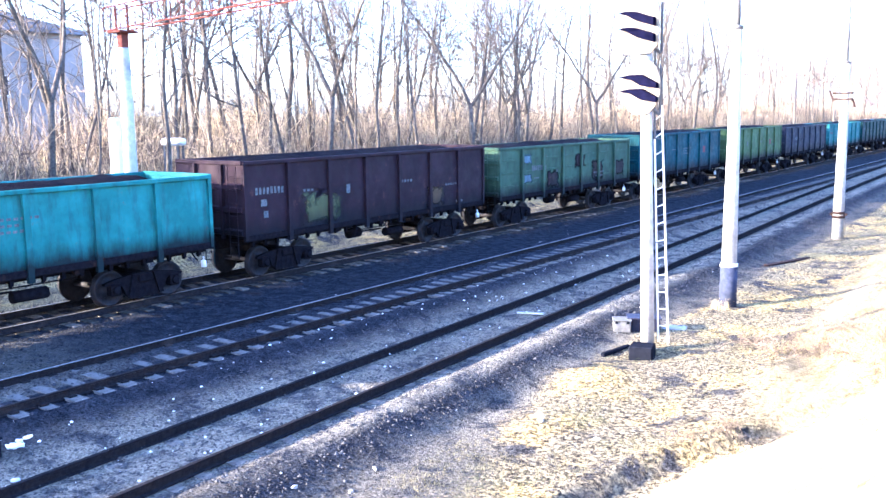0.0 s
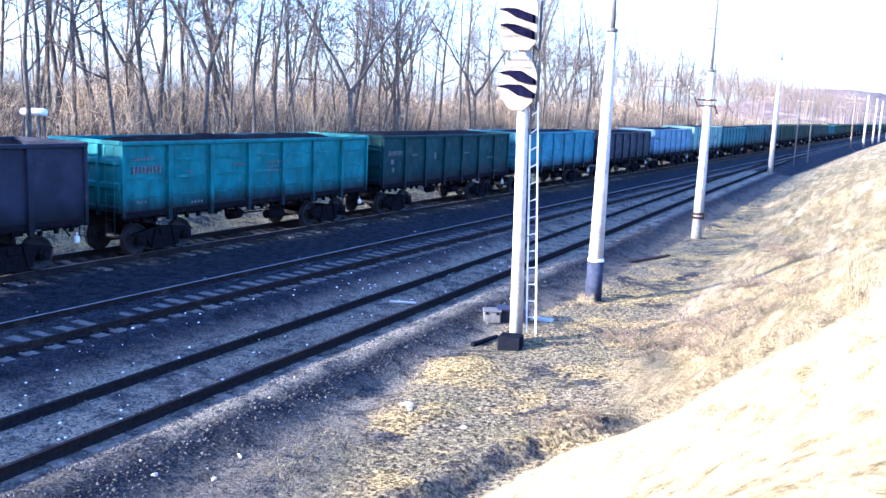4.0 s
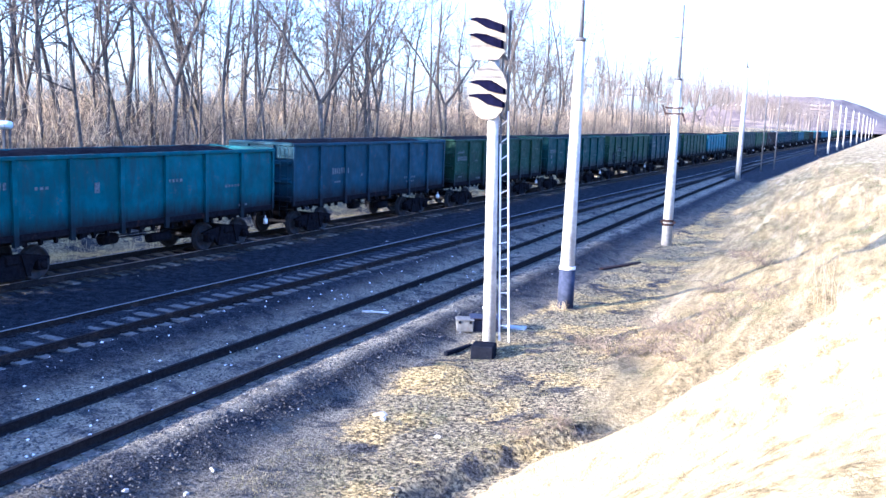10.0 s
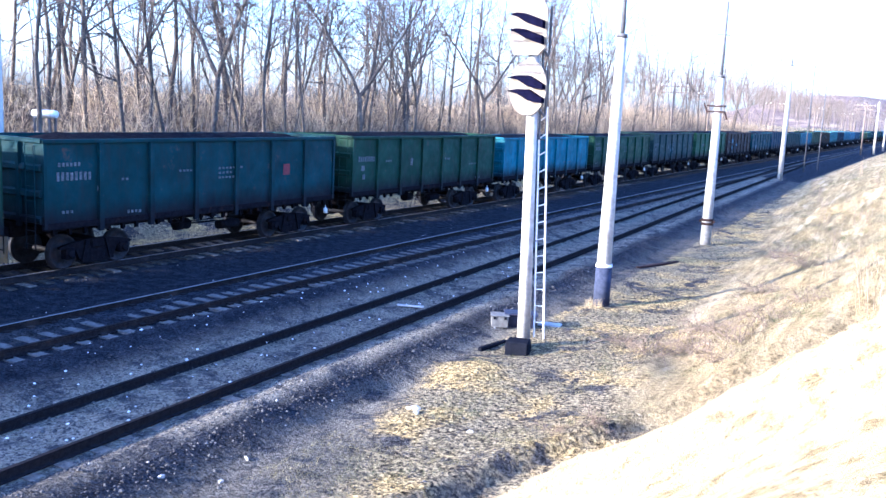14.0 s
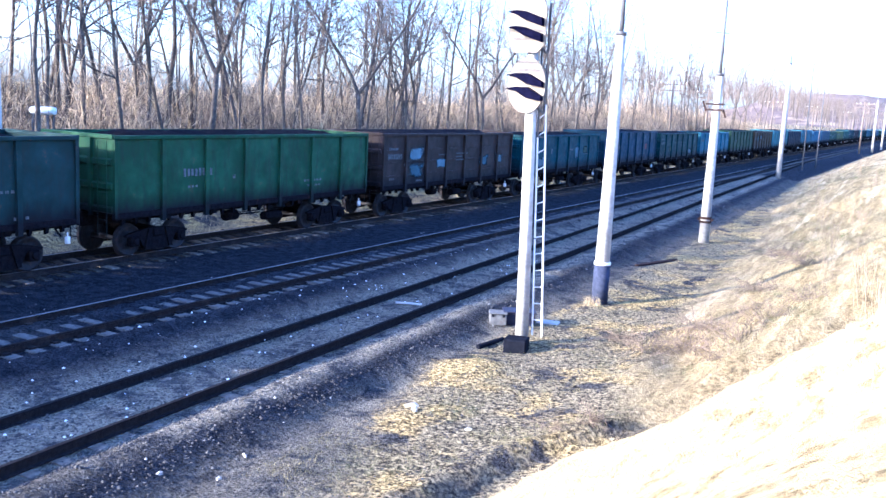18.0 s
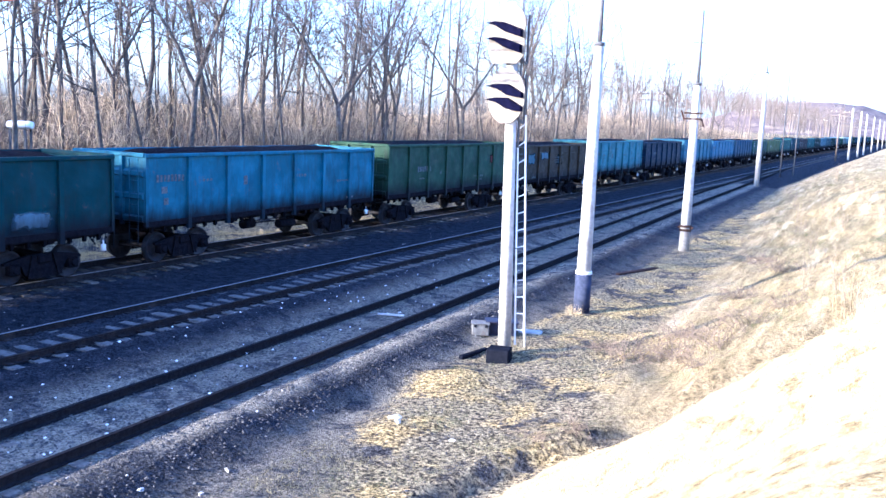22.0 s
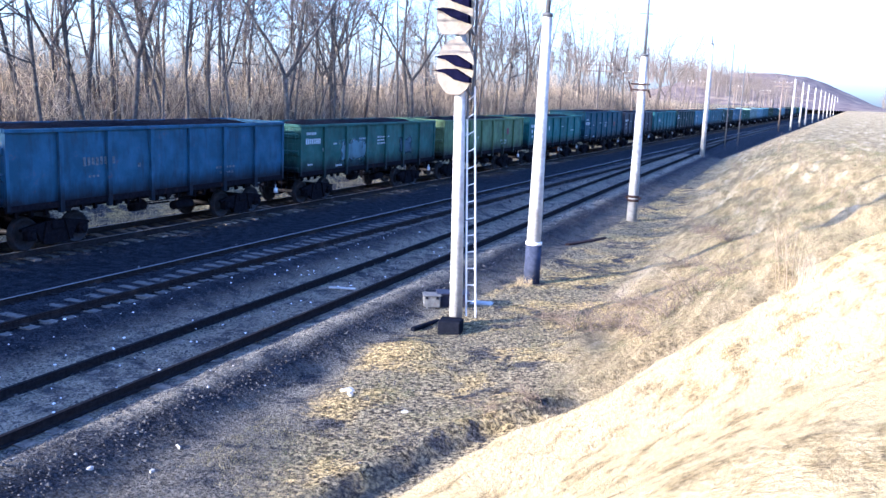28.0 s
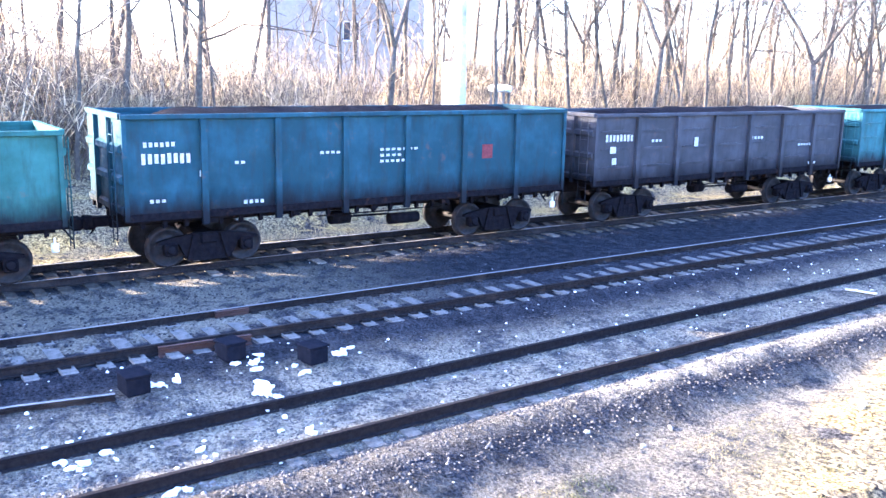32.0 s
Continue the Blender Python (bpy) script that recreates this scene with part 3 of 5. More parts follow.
def scatter_stones():
    """Loose ballast round the tracks."""
    rng = np.random.default_rng(3)
    ico = [(0, 0, 1), (0.9, 0, 0.1), (0.2, 0.85, 0.2), (-0.8, 0.4, 0), (-0.6, -0.7, 0.2), (0.4, -0.9, 0), (0, 0, -0.7)]
    tri = [(0, 1, 2), (0, 2, 3), (0, 3, 4), (0, 4, 5), (0, 5, 1), (6, 2, 1), (6, 3, 2), (6, 4, 3), (6, 5, 4), (6, 1, 5)]
    ico = np.array(ico)
    for name, mat, count, size, zone, label in (
        ("ballast", M_STONE, 17000, (0.013, 0.034), 0, "loose grey ballast stones round the siding"),
        ("sooty_ballast", M_CINDER, 9000, (0.016, 0.042), 4, "loose dark ballast stones between the main tracks"),
        ("pale_stones", M_CONC, 220, (0.01, 0.034), 1, "pale stones and lumps among the ballast"),
        ("white_flecks", M_SCRAP, 260, (0.01, 0.04), 3, "white flecks lying on the siding's bed"),
        ("shoulder_stones", M_STONE, 6000, (0.012, 0.028), 2, "stones scattered over the worn turf"),
    ):
        vs, fs = [], []
        while len(fs) < count * 10:
            y = 60 * rng.random() ** 1.6
            a = siding_x(y)
            if zone == 0:
                x = rng.uniform(a - 2.3, a + 2.4)
            elif zone == 1:
                x = rng.uniform(a - 3.2, a + 2.6) if rng.random() < 0.75 else rng.uniform(XC - 1.5, XB - 1.2)
            elif zone == 4:
                x = rng.uniform(XC - 2.2, XB + 1.6)
            elif zone == 3:
                y *= 0.5
                x = siding_x(y) + rng.uniform(-3.2, 0.8)
            else:
                x = rng.uniform(a + 1.6, a + 6.5)
            r = rng.uniform(*size) * (1 + 0.6 * (rng.random() < 0.08))
            th = rng.uniform(0, 6.28)
            c, s = math.cos(th), math.sin(th)
            q = ico * (r * rng.uniform(0.7, 1.3, 3)) * (1, 1, 0.7)
            q = np.stack([q[:, 0] * c - q[:, 1] * s + x, q[:, 0] * s + q[:, 1] * c + y, q[:, 2] + ground_z(x, y) + r * 0.12], 1)
            o = len(vs)
            vs += q.tolist()
            fs += [(o + i, o + j, o + k) for i, j, k in tri]
        tagged(new(name, mesh_of(name, vs, fs, mat)), label, "stones", kind="stuff")


def scatter_grass():
    """Dry grass: short worn turf on the shoulder, long straw on the bank and beyond the train."""
    rng = np.random.default_rng(7)

    def blades(name, mat, spots, label):
        vs, fs = [], []
        for x, y, n, h, lean in spots:
            z = ground_z(x, y)
            for _ in range(n):
                th, r = rng.uniform(0, 6.28), rng.uniform(0, 0.09)
                px, py = x + r * math.cos(th), y + r * math.sin(th)
                d = rng.uniform(0, 6.28)
                hh, w = h * rng.uniform(0.5, 1.2), rng.uniform(0.0012, 0.003)
                l = lean * rng.uniform(0.3, 1.4) * hh
                dx, dy = math.cos(d), math.sin(d)
                o = len(vs)
                mx, my = px + dx * l * 0.4, py + dy * l * 0.4
                vs += [(px - dy * w, py + dx * w, z - 0.02), (px + dy * w, py - dx * w, z - 0.02), (mx + dy * w * 0.7, my - dx * w * 0.7, z + hh * 0.65), (mx - dy * w * 0.7, my + dx * w * 0.7, z + hh * 0.65), (px + dx * l, py + dy * l, z + hh * 0.9)]
                fs += [(o, o + 1, o + 2, o + 3), (o + 3, o + 2, o + 4)]
        tagged(new(name, mesh_of(name, vs, fs, mat)), label, "grass", kind="stuff")

    turf, straw, far, bank = [], [], [], []
    while len(turf) < 9000:
        y = 4 + 52 * rng.random() ** 1.5
        x = rng.uniform(max(siding_x(y) + 3.2, lerp(TURF_EDGE, y) + 0.7), min(hermite(SCARP, y), hermite(FOOT, y) + 7.0))
        if noise.noise((x * 0.5, y * 0.5, 9.0)) + 0.25 * noise.noise((x * 2, y * 2, 2.0)) > -0.05:
            turf.append((x, y, 5, rng.uniform(0.03, 0.11) * (0.6 if y < 13 else 1.0), 1.2))
    for _ in range(14):
        straw.append((-8.45 + rng.normal(0, 0.14), 24.9 + rng.normal(0, 0.12), 9, 0.3, 0.5))
    while len(straw) + len(bank) < 7500:
        y = 2 + 75 * rng.random() ** 1.7
        x = (hermite(SCARP, y) + 7.0 * rng.random() + 0.6) if y < 20 else hermite(FOOT, y) + 2 + 9.0 * rng.random()
        if x * x + y * y > 110 and noise.noise((x * 0.8, y * 0.8, 5.0)) > -0.15:
            (straw if y < 20 else bank).append((x, y, 9, rng.uniform(0.035, 0.1) * (1 if y < 20 else 1.8), 2.6))
    while len(far) < 5000:
        y = rng.uniform(-12, 110)
        x = rng.uniform(-31, -23.5)
        far.append((x, y, 4, rng.uniform(0.15, 0.6), 0.5))
    blades("worn_turf", M_TURFBLADE, turf, "short faded grass on the worn shoulder")
    blades("straw", M_STRAW, straw, "flattened straw-coloured grass on the bank")
    blades("bank_grass", M_TURFBLADE, bank, "dry tan grass tufts on the farther bank")
    blades("lineside_grass", M_STRAW, far, "dry yellow grass beyond the far track")


# ---- the train ----
PITCH, FRONT = 13.92, 17.2
RUN = [(0.0, 0.0), (1.5, 25.9), (3.0, 52.0), (6.0, 103.0), (9.0, 153.8), (13.0, 222.15), (16.0, 272.8), (19.0, 323.2), (23.0, 390.9), (25.5, 432.6), (28.0, 474.3), (29.5, 499.85), (30.5, 516.5), (31.0, 524.85), (32.0, 541.6)]
WHEEL_R = 0.475
TEAL, BROWN, GREEN, BLUE, LEAF, SLATE = (0.05, 0.44, 0.5), (0.056, 0.034, 0.048), (0.11, 0.24, 0.16), (0.015, 0.12, 0.16), (0.14, 0.26, 0.12), (0.05, 0.062, 0.09)
AQUA, DTEAL, PALE, MINT, STEEL = (0.05, 0.34, 0.42), (0.014, 0.09, 0.11), (0.32, 0.64, 0.82), (0.42, 0.78, 0.76), (0.025, 0.095, 0.15)
OLIVE, NAVY, SKYB, DGREEN, UMBER = (0.05, 0.15, 0.10), (0.015, 0.045, 0.1), (0.14, 0.44, 0.6), (0.03, 0.105, 0.08), (0.10, 0.085, 0.065)
# per wagon: colour, words for it, height (0 low, 1 middle, 2 high), pressed panels or plain
WAGONS = [
    (TEAL, "bright teal", 0, 0), (TEAL, "bright teal", 0, 0), (BROWN, "brown-purple, patched", 2, 0), (GREEN, "scuffed green", 1, 1), (BLUE, "dark blue", 2, 0), (LEAF, "leaf green", 2, 0),
    (SLATE, "slate grey", 1, 0), (AQUA, "aqua", 1, 1), (DTEAL, "dark teal", 1, 0), (SKYB, "light blue", 1, 1), (SLATE, "dark slate", 0, 0), (PALE, "pale blue, grimy and darkened at the foot", 1, 0),
    (MINT, "pale mint", 2, 1), (AQUA, "aqua, chalky", 1, 0), ((0.018, 0.19, 0.24), "deep teal", 1, 0), (STEEL, "steel blue", 2, 0), (DGREEN, "dark green", 2, 1), (DTEAL, "dark teal", 2, 0),
    (DGREEN, "blotchy green", 2, 1), (DTEAL, "dark teal", 2, 0), (DGREEN, "dark green", 2, 0), ((0.05, 0.28, 0.38), "dull blue", 1, 0), (DGREEN, "deep green", 1, 0), ((0.035, 0.085, 0.105), "dark slate teal, patched", 2, 0),
    (OLIVE, "dull dark green", 2, 0), ((0.09, 0.06, 0.07), "purple-brown, patched", 2, 1), (BLUE, "blue, patched", 1, 0), (STEEL, "steel blue", 2, 0), (DTEAL, "dark teal, patched", 1, 0), ((0.06, 0.28, 0.38), "mid teal blue", 1, 0),
    ((0.06, 0.15, 0.09), "dull green", 2, 0), (UMBER, "brown and aqua, patched", 1, 1), ((0.13, 0.4, 0.52), "light teal", 2, 1), (NAVY, "navy", 1, 0), (SKYB, "light blue", 2, 1), (SKYB, "mid blue", 1, 0),
    ((0.07, 0.18, 0.31), "steel blue", 1, 0), ((0.06, 0.24, 0.2), "sea green, patched", 0, 0), ((0.25, 0.4, 0.17), "pale grey-green", 0, 0), ((0.035, 0.27, 0.31), "dull teal", 0, 0), ((0.014, 0.15, 0.23), "deep teal blue", 2, 0), ((0.12, 0.125, 0.17), "slate purple", 1, 1), (AQUA, "sea green", 1, 1),
]
PATCHES = {1: [(-4.0, 1.5, 1.9, 1.0, (0.3, 0.36, 0.12)), (2.6, 1.5, 1.0, 0.7, (0.35, 0.2, 0.08))], 2: [(-4.6, 1.9, 0.9, 0.3, PALE), (-4.6, 2.75, 0.9, 0.3, PALE), (-2.4, 1.5, 1.2, 0.8, BROWN), (0.2, 2.3, 1.3, 0.6, BROWN), (1.9, 1.5, 1.5, 1.1, (0.1, 0.06, 0.05)), (4.6, 1.6, 1.1, 0.9, BROWN)], 17: [(-2.0, 1.7, 1.4, 0.8, GREEN), (-5.2, 1.5, 1.4, 0.9, NAVY), (0.4, 1.5, 1.5, 0.8, NAVY), (-3.6, 2.3, 1.2, 0.4, STEEL)],
           22: [(-1.2, 2.0, 0.9, 0.9, PALE), (-1.2, 1.5, 0.9, 0.35, PALE)], 24: [(-4.3, 2.5, 1.3, 0.5, PALE), (-4.3, 1.7, 1.3, 0.6, SKYB), (-1.8, 2.1, 1.0, 0.3, PALE), (2.6, 2.0, 0.9, 0.5, SKYB), (4.4, 2.1, 0.8, 0.4, PALE)],
           25: [(-4.2, 1.6, 1.5, 0.6, PALE), (2.0, 1.9, 0.9, 0.9, PALE), (3.6, 2.3, 0.7, 0.4, GREEN)], 27: [(-3.4, 1.9, 0.8, 0.5, GREEN), (3.0, 1.6, 1.3, 0.4, PALE)],
           30: [(-4.6, 2.3, 1.5, 0.7, SKYB), (-2.4, 2.6, 1.5, 0.4, PALE), (0.4, 2.2, 1.0, 0.6, DTEAL)], 36: [(-3.6, 1.6, 3.1, 1.1, (0.35, 0.7, 0.8)), (2.2, 1.7, 1.6, 0.9, (0.15, 0.36, 0.5))], 29: [(4.2, 2.6, 0.45, 0.35, (0.5, 0.08, 0.08))]}
HEIGHTS = (3.32, 3.46, 3.62)
END = 6.36


def glyphs(bm, y, z, w, h, n, x=1.512):
    """A row of n plain bars that stand for characters."""
    step = w / n
    for i in range(n):
        lo, up = ((i * 7) % 3) * 0.04 * h, ((i * 5) % 4) * 0.03 * h
        box(bm, x, x + 0.004, y + i * step, y + i * step + step * (0.6 + 0.09 * ((i * 3) % 3)), z + lo, z + h - up)


def shared(name, bm, mat, smooth_shade=False):
    bmesh.ops.recalc_face_normals(bm, faces=bm.faces)
    me = bpy.data.meshes.new(name)
    bm.to_mesh(me)
    bm.free()
    me.materials.append(mat)
    return me


def running_gear_meshes():
    g = {}
    bm = bmesh.new()
    for s in (-1, 1):
        m = pose(s * 0.80, 0, 0, 0, 0, 0 if s > 0 else 180)
        lathe(bm, [(0.10, 0.10), (0.14, 0.08), (0.16, 0.03), (0.38, 0.0), (0.41, 0.065), (0.470, 0.062), (0.476, -0.05), (0.505, -0.062), (0.505, -0.085), (0.41, -0.08), (0.38, -0.04), (0.16, -0.03), (0.12, -0.09)], m, 28)
        # a worn chalk streak and bolts tell the turn of the wheel
        for a in range(3):
            c, d = math.cos(a * 2.094), math.sin(a * 2.094)
            tube(bm, (s * 0.80, 0.27 * c, 0.27 * d), (s * 0.835, 0.27 * c, 0.27 * d), 0.035, n=6)
    tube(bm, (-1.12, 0, 0), (1.12, 0, 0), 0.075, n=12)
    g["wheelset"] = shared("wheelset", bm, M_WHEEL)
    bm = bmesh.new()
    prism(bm, [(-1.22, 0.66), (-1.22, 0.60), (-0.72, 0.56), (-0.60, 0.30), (-0.45, 0.15), (0.45, 0.15), (0.60, 0.30), (0.72, 0.56), (1.22, 0.60), (1.22, 0.66), (0.85, 0.74), (0.3, 0.82), (-0.3, 0.82), (-0.85, 0.74)], 0.97, 1.09)
    for s in (-1, 1):
        prism(bm, [(s * 0.25, 0.80), (s * 0.40, 0.80), (s * 0.55, 0.2), (s * 0.42, 0.2)][::s], 1.09, 1.15)
    g["side_frame"] = shared("side_frame", bm, M_IRON)
    bm = bmesh.new()
    box(bm, -0.12, 0.14, -0.15, 0.15, -0.16, 0.16, 0.03)
    tube(bm, (0.14, 0, 0), (0.19, 0, 0), 0.12, 0.09, 12)
    g["axle_box"] = shared("axle_box", bm, M_IRON)
    bm = bmesh.new()
    lathe(bm, [(0.05, 0.0)] + [(0.05 + 0.04 * (i % 2), 0.02 + 0.045 * i) for i in range(10)] + [(0.05, 0.46)], pose(1.03, 0, 0.17, 0, -90), 8)
    g["spring"] = shared("spring", bm, M_IRON)
    bm = bmesh.new()
    box(bm, -1.15, 1.15, -0.22, 0.22, 0.55, 0.80, 0.04)
    g["bolster"] = shared("bolster", bm, M_IRON)
    bm = bmesh.new()
    box(bm, -0.10, 0.10, 0.0, 0.42, -0.12, 0.12, 0.02)
    box(bm, -0.17, 0.17, 0.34, 0.60, -0.17, 0.15, 0.05)
    tube(bm, (0.3, 0.05, 0.05), (0.34, 0.35, -0.35), 0.025, n=6)
    g["coupler"] = shared("coupler", bm, M_IRON)
    bm = bmesh.new()
    # a bottom flap door with its bracing and latch lugs
    box(bm, 1.26, 1.29, -0.66, 0.66, -0.16, 0.04)
    for y in (-0.5, 0.0, 0.5):
        prism(bm, [(y - 0.06, 0.04), (y + 0.06, 0.04), (y + 0.05, -0.24), (y - 0.03, -0.28)], 1.29, 1.40)
    box(bm, 0.35, 1.26, -0.66, 0.66, -0.06, -0.03)
    g["flap_door"] = shared("flap_door", bm, M_IRON)
    bm = bmesh.new()
    box(bm, -0.17, 0.17, -END, END, 0.92, 1.36, 0.02)
    for y in (-4.3, -2.2, 0, 2.2, 4.3):
        box(bm, -1.42, 1.42, y - 0.1, y + 0.1, 1.1, 1.36)
    g["sill"] = shared("centre_sill", bm, M_IRON)
    bm = bmesh.new()
    tube(bm, (0.62, -0.9, 0.82), (0.62, -0.35, 0.82), 0.18, n=14)
    tube(bm, (0.62, -0.35, 0.82), (0.62, 0.9, 0.80), 0.03, n=6)
    tube(bm, (0.95, 0.7, 0.72), (0.95, 1.6, 0.72), 0.15, n=14)
    tube(bm, (0.95, -1.4, 0.95), (0.95, 2.4, 0.95), 0.02, n=6)
    g["brake_gear"] = shared("brake_gear", bm, M_IRON)
    bm = bmesh.new()
    tube(bm, (1.36, 0, 0.72), (1.36, 0, 0.90), 0.075, n=10)
    tube(bm, (1.36, 0, 0.90), (1.36, 0, 1.02), 0.02, n=6)
    g["lamp_bracket"] = shared("lamp_bracket", bm, M_WHITEPAINT)
    for n, bars in enumerate(([(-5.9, 2.9, 0.75, 0.11, 6), (-5.95, 2.52, 1.15, 0.24, 8), (-4.65, 2.2, 0.2, 0.14, 1), (-3.8, 2.45, 0.3, 0.07, 2), (-1.6, 2.6, 0.6, 0.07, 4), (0.1, 2.62, 1.2, 0.07, 7), (0.1, 2.47, 0.7, 0.07, 4), (0.1, 2.32, 0.8, 0.07, 5), (-5.8, 1.65, 0.4, 0.08, 3), (-3.6, 1.5, 0.55, 0.09, 4)],
                              [(-5.9, 2.6, 1.2, 0.22, 8), (-5.7, 2.25, 0.4, 0.2, 1), (-1.9, 2.35, 0.3, 0.3, 1), (-3.9, 2.55, 0.5, 0.08, 3), (1.0, 2.5, 0.7, 0.1, 4), (3.7, 2.2, 0.8, 0.08, 5), (-5.6, 1.9, 0.3, 0.2, 1), (4.4, 1.5, 0.5, 0.09, 3)],
                              [(-3.7, 2.35, 1.3, 0.25, 8), (-3.5, 2.0, 0.45, 0.07, 3), (2.3, 1.9, 1.1, 0.08, 6), (2.5, 1.72, 0.8, 0.07, 5), (-1.5, 2.2, 0.2, 0.12, 1), (4.7, 1.2, 0.25, 0.16, 1)])):
        bm = bmesh.new()
        for y, z, w, h, c in bars:
            glyphs(bm, y, z, w, h, c)
        faint = bm.copy()
        g["lettering%d" % n] = shared("lettering", bm, M_WHITE)
        g["faded%d" % n] = shared("lettering", faint, M_FADED)
    bm = bmesh.new()
    box(bm, 1.512, 1.516, 3.35, 3.7, 2.3, 2.68)
    g["emblem"] = shared("emblem", bm, M_REDMARK)
    return g


def wagon_template(gear, h, pressed, index):
    """A loaded four-axle open wagon, its middle at the origin, rail tops at z = 0."""
    w = new("open_wagon")
    floor_z, wx = 1.40, 1.47
    bays = [-END + 2 * END * i / 7 for i in range(8)]
    rib = {}
    for s in (-1, 1):
        bm = bmesh.new()
        if pressed:
            prof = [(wx, floor_z), (wx, h - 0.1), (wx - 0.02, h - 0.1), (wx - 0.02, floor_z)]
            # lens-shaped ribs pressed into each bay
            for y in (0.5 * (p + q) for p, q in zip(bays, bays[1:])):
                for z in (floor_z + 0.42, floor_z + 0.98, floor_z + 1.52):
                    if s > 0 and z not in rib:
                        rb = bmesh.new()
                        prism(rb, [(-0.62, z - 0.02), (-0.3, z - 0.05), (0.3, z - 0.05), (0.62, z - 0.02), (0.62, z), (0.3, z + 0.03), (-0.3, z + 0.03), (-0.62, z)], wx - 0.002, wx + 0.035)
                        rib[z] = shared("rib", rb, M_PAINT)
                    if s > 0:
                        put("rib", rib[z], w, pose(0, y, 0))
        else:
            prof = [(wx, floor_z), (wx + 0.03, 1.95), (wx + 0.03, h - 0.9), (wx, h - 0.1), (wx - 0.02, h - 0.1), (wx - 0.02, floor_z)]
        rows = [[bm.verts.new((s * x, y, z)) for x, z in prof] for y in (-END, END)]
        for i in range(len(prof)):
            j = (i + 1) % len(prof)
            bm.faces.new((rows[0][i], rows[0][j], rows[1][j], rows[1][i]))
        bm.faces.new(rows[0])
        bm.faces.new(rows[1][::-1])
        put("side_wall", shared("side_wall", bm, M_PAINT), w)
        bm = bmesh.new()
        box(bm, min(s * 1.44, s * 1.56), max(s * 1.44, s * 1.56), -END - 0.02, END + 0.02, h - 0.11, h, 0.015)
        put("top_rail", shared("top_rail", bm, M_PAINT), w)
        bm = bmesh.new()
        box(bm, min(s * 1.42, s * 1.53), max(s * 1.42, s * 1.53), -END, END, floor_z - 0.16, floor_z + 0.02, 0.01)
        put("bottom_rail", shared("bottom_rail", bm, M_IRON), w)
        bm = bmesh.new()
        a, b = 1.46, 1.585
        o = [(-0.075, floor_z - 0.3), (0.075, floor_z - 0.3), (0.075, h - 0.11), (-0.075, h - 0.11)]
        prism(bm, o, min(s * a, s * b), max(s * a, s * b))
        post = shared("post", bm, M_PAINT)
        for y in bays[1:-1]:
            put("post", post, w, pose(0, y, 0))
        bm = bmesh.new()
        prism(bm, [(-0.05, floor_z - 0.12), (0.05, floor_z - 0.12), (0.05, h - 0.11), (-0.05, h - 0.11)], min(s * a, s * 1.55), max(s * a, s * 1.55))
        corner = shared("corner_post", bm, M_PAINT)
        for y in (bays[0] + 0.05, bays[-1] - 0.05):
            put("corner_post", corner, w, pose(0, y, 0))
        for i in range(7):
            put("flap_door", gear["flap_door"], w, pose(0, (bays[i] + bays[i + 1]) / 2, floor_z - 0.08, 0, 0, 0 if s > 0 else 180))
    for s in (-1, 1):
        bm = bmesh.new()
        o = [(END - 0.03, floor_z)]
        for z in (floor_z, floor_z + 0.68, floor_z + 1.36):
            o += [(END, z), (END + 0.08, z + 0.05), (END + 0.08, z + 0.17), (END, z + 0.22)]
        o += [(END, h - 0.1), (END - 0.03, h - 0.1)]
        prism(bm, [(s * y, z) for y, z in o[1:]], -1.46, 1.46)
        put("end_wall", shared("end_wall", bm, M_PAINT), w)
        bm = bmesh.new()
        box(bm, -0.06, 0.06, min(s * END, s * (END + 0.1)), max(s * END, s * (END + 0.1)), floor_z - 0.1, h - 0.1)
        me = shared("end_post", bm, M_PAINT)
        for x in (-0.6, 0.6):
            put("end_post", me, w, pose(x, 0, 0))
        bm = bmesh.new()
        box(bm, -1.5, 1.5, min(s * (END - 0.05), s * (END + 0.06)), max(s * (END - 0.05), s * (END + 0.06)), h - 0.1, h + 0.02, 0.01)
        put("end_rail", shared("end_rail", bm, M_PAINT), w)
        put("coupler", gear["coupler"], w, pose(0, s * END, 1.08, 0, 0, 0 if s > 0 else 180))
        bm = bmesh.new()
        for dx in (0.0, 0.36):
            tube(bm, (1.0 + dx, s * (END + 0.14), 0.75), (1.0 + dx, s * (END + 0.14), h - 0.15), 0.016, n=6)
        for i in range(7):
            z = 0.85 + i * (h - 1.1) / 6.5
            tube(bm, (1.0, s * (END + 0.14), z), (1.36, s * (END + 0.14), z), 0.014, n=6)
        put("end_ladder", shared("end_ladder", bm, M_PAINT), w)
    put("centre_sill", gear["sill"], w)
    put("brake_gear", gear["brake_gear"], w)
    put("lamp_bracket", gear["lamp_bracket"], w, pose(0, END - 0.25, 0), "white-painted bracket")
    bm = bmesh.new()
    box(bm, -1.44, 1.44, -END, END, floor_z - 0.02, floor_z + 0.02)
    put("floor", shared("floor", bm, M_IRON), w)
    # the load
    n, k = 44, 10
    vs, fs = [], []
    for j in range(n + 1):
        y = -END + 0.05 + (2 * END - 0.1) * j / n
        for i in range(k + 1):
            x = -1.42 + 2.84 * i / k
            e = (1 - smooth(4.7, 6.25, abs(y))) * (1 - 0.25 * abs(x / 1.42) ** 2)
            z = h - 0.95 + 1.0 * e + 0.09 * noise.noise((x * 2.2, y * 1.3 + 11 * index, 3.0)) + 0.06 * noise.noise((x * 6, y * 6, index))
            vs.append((x, y, z))
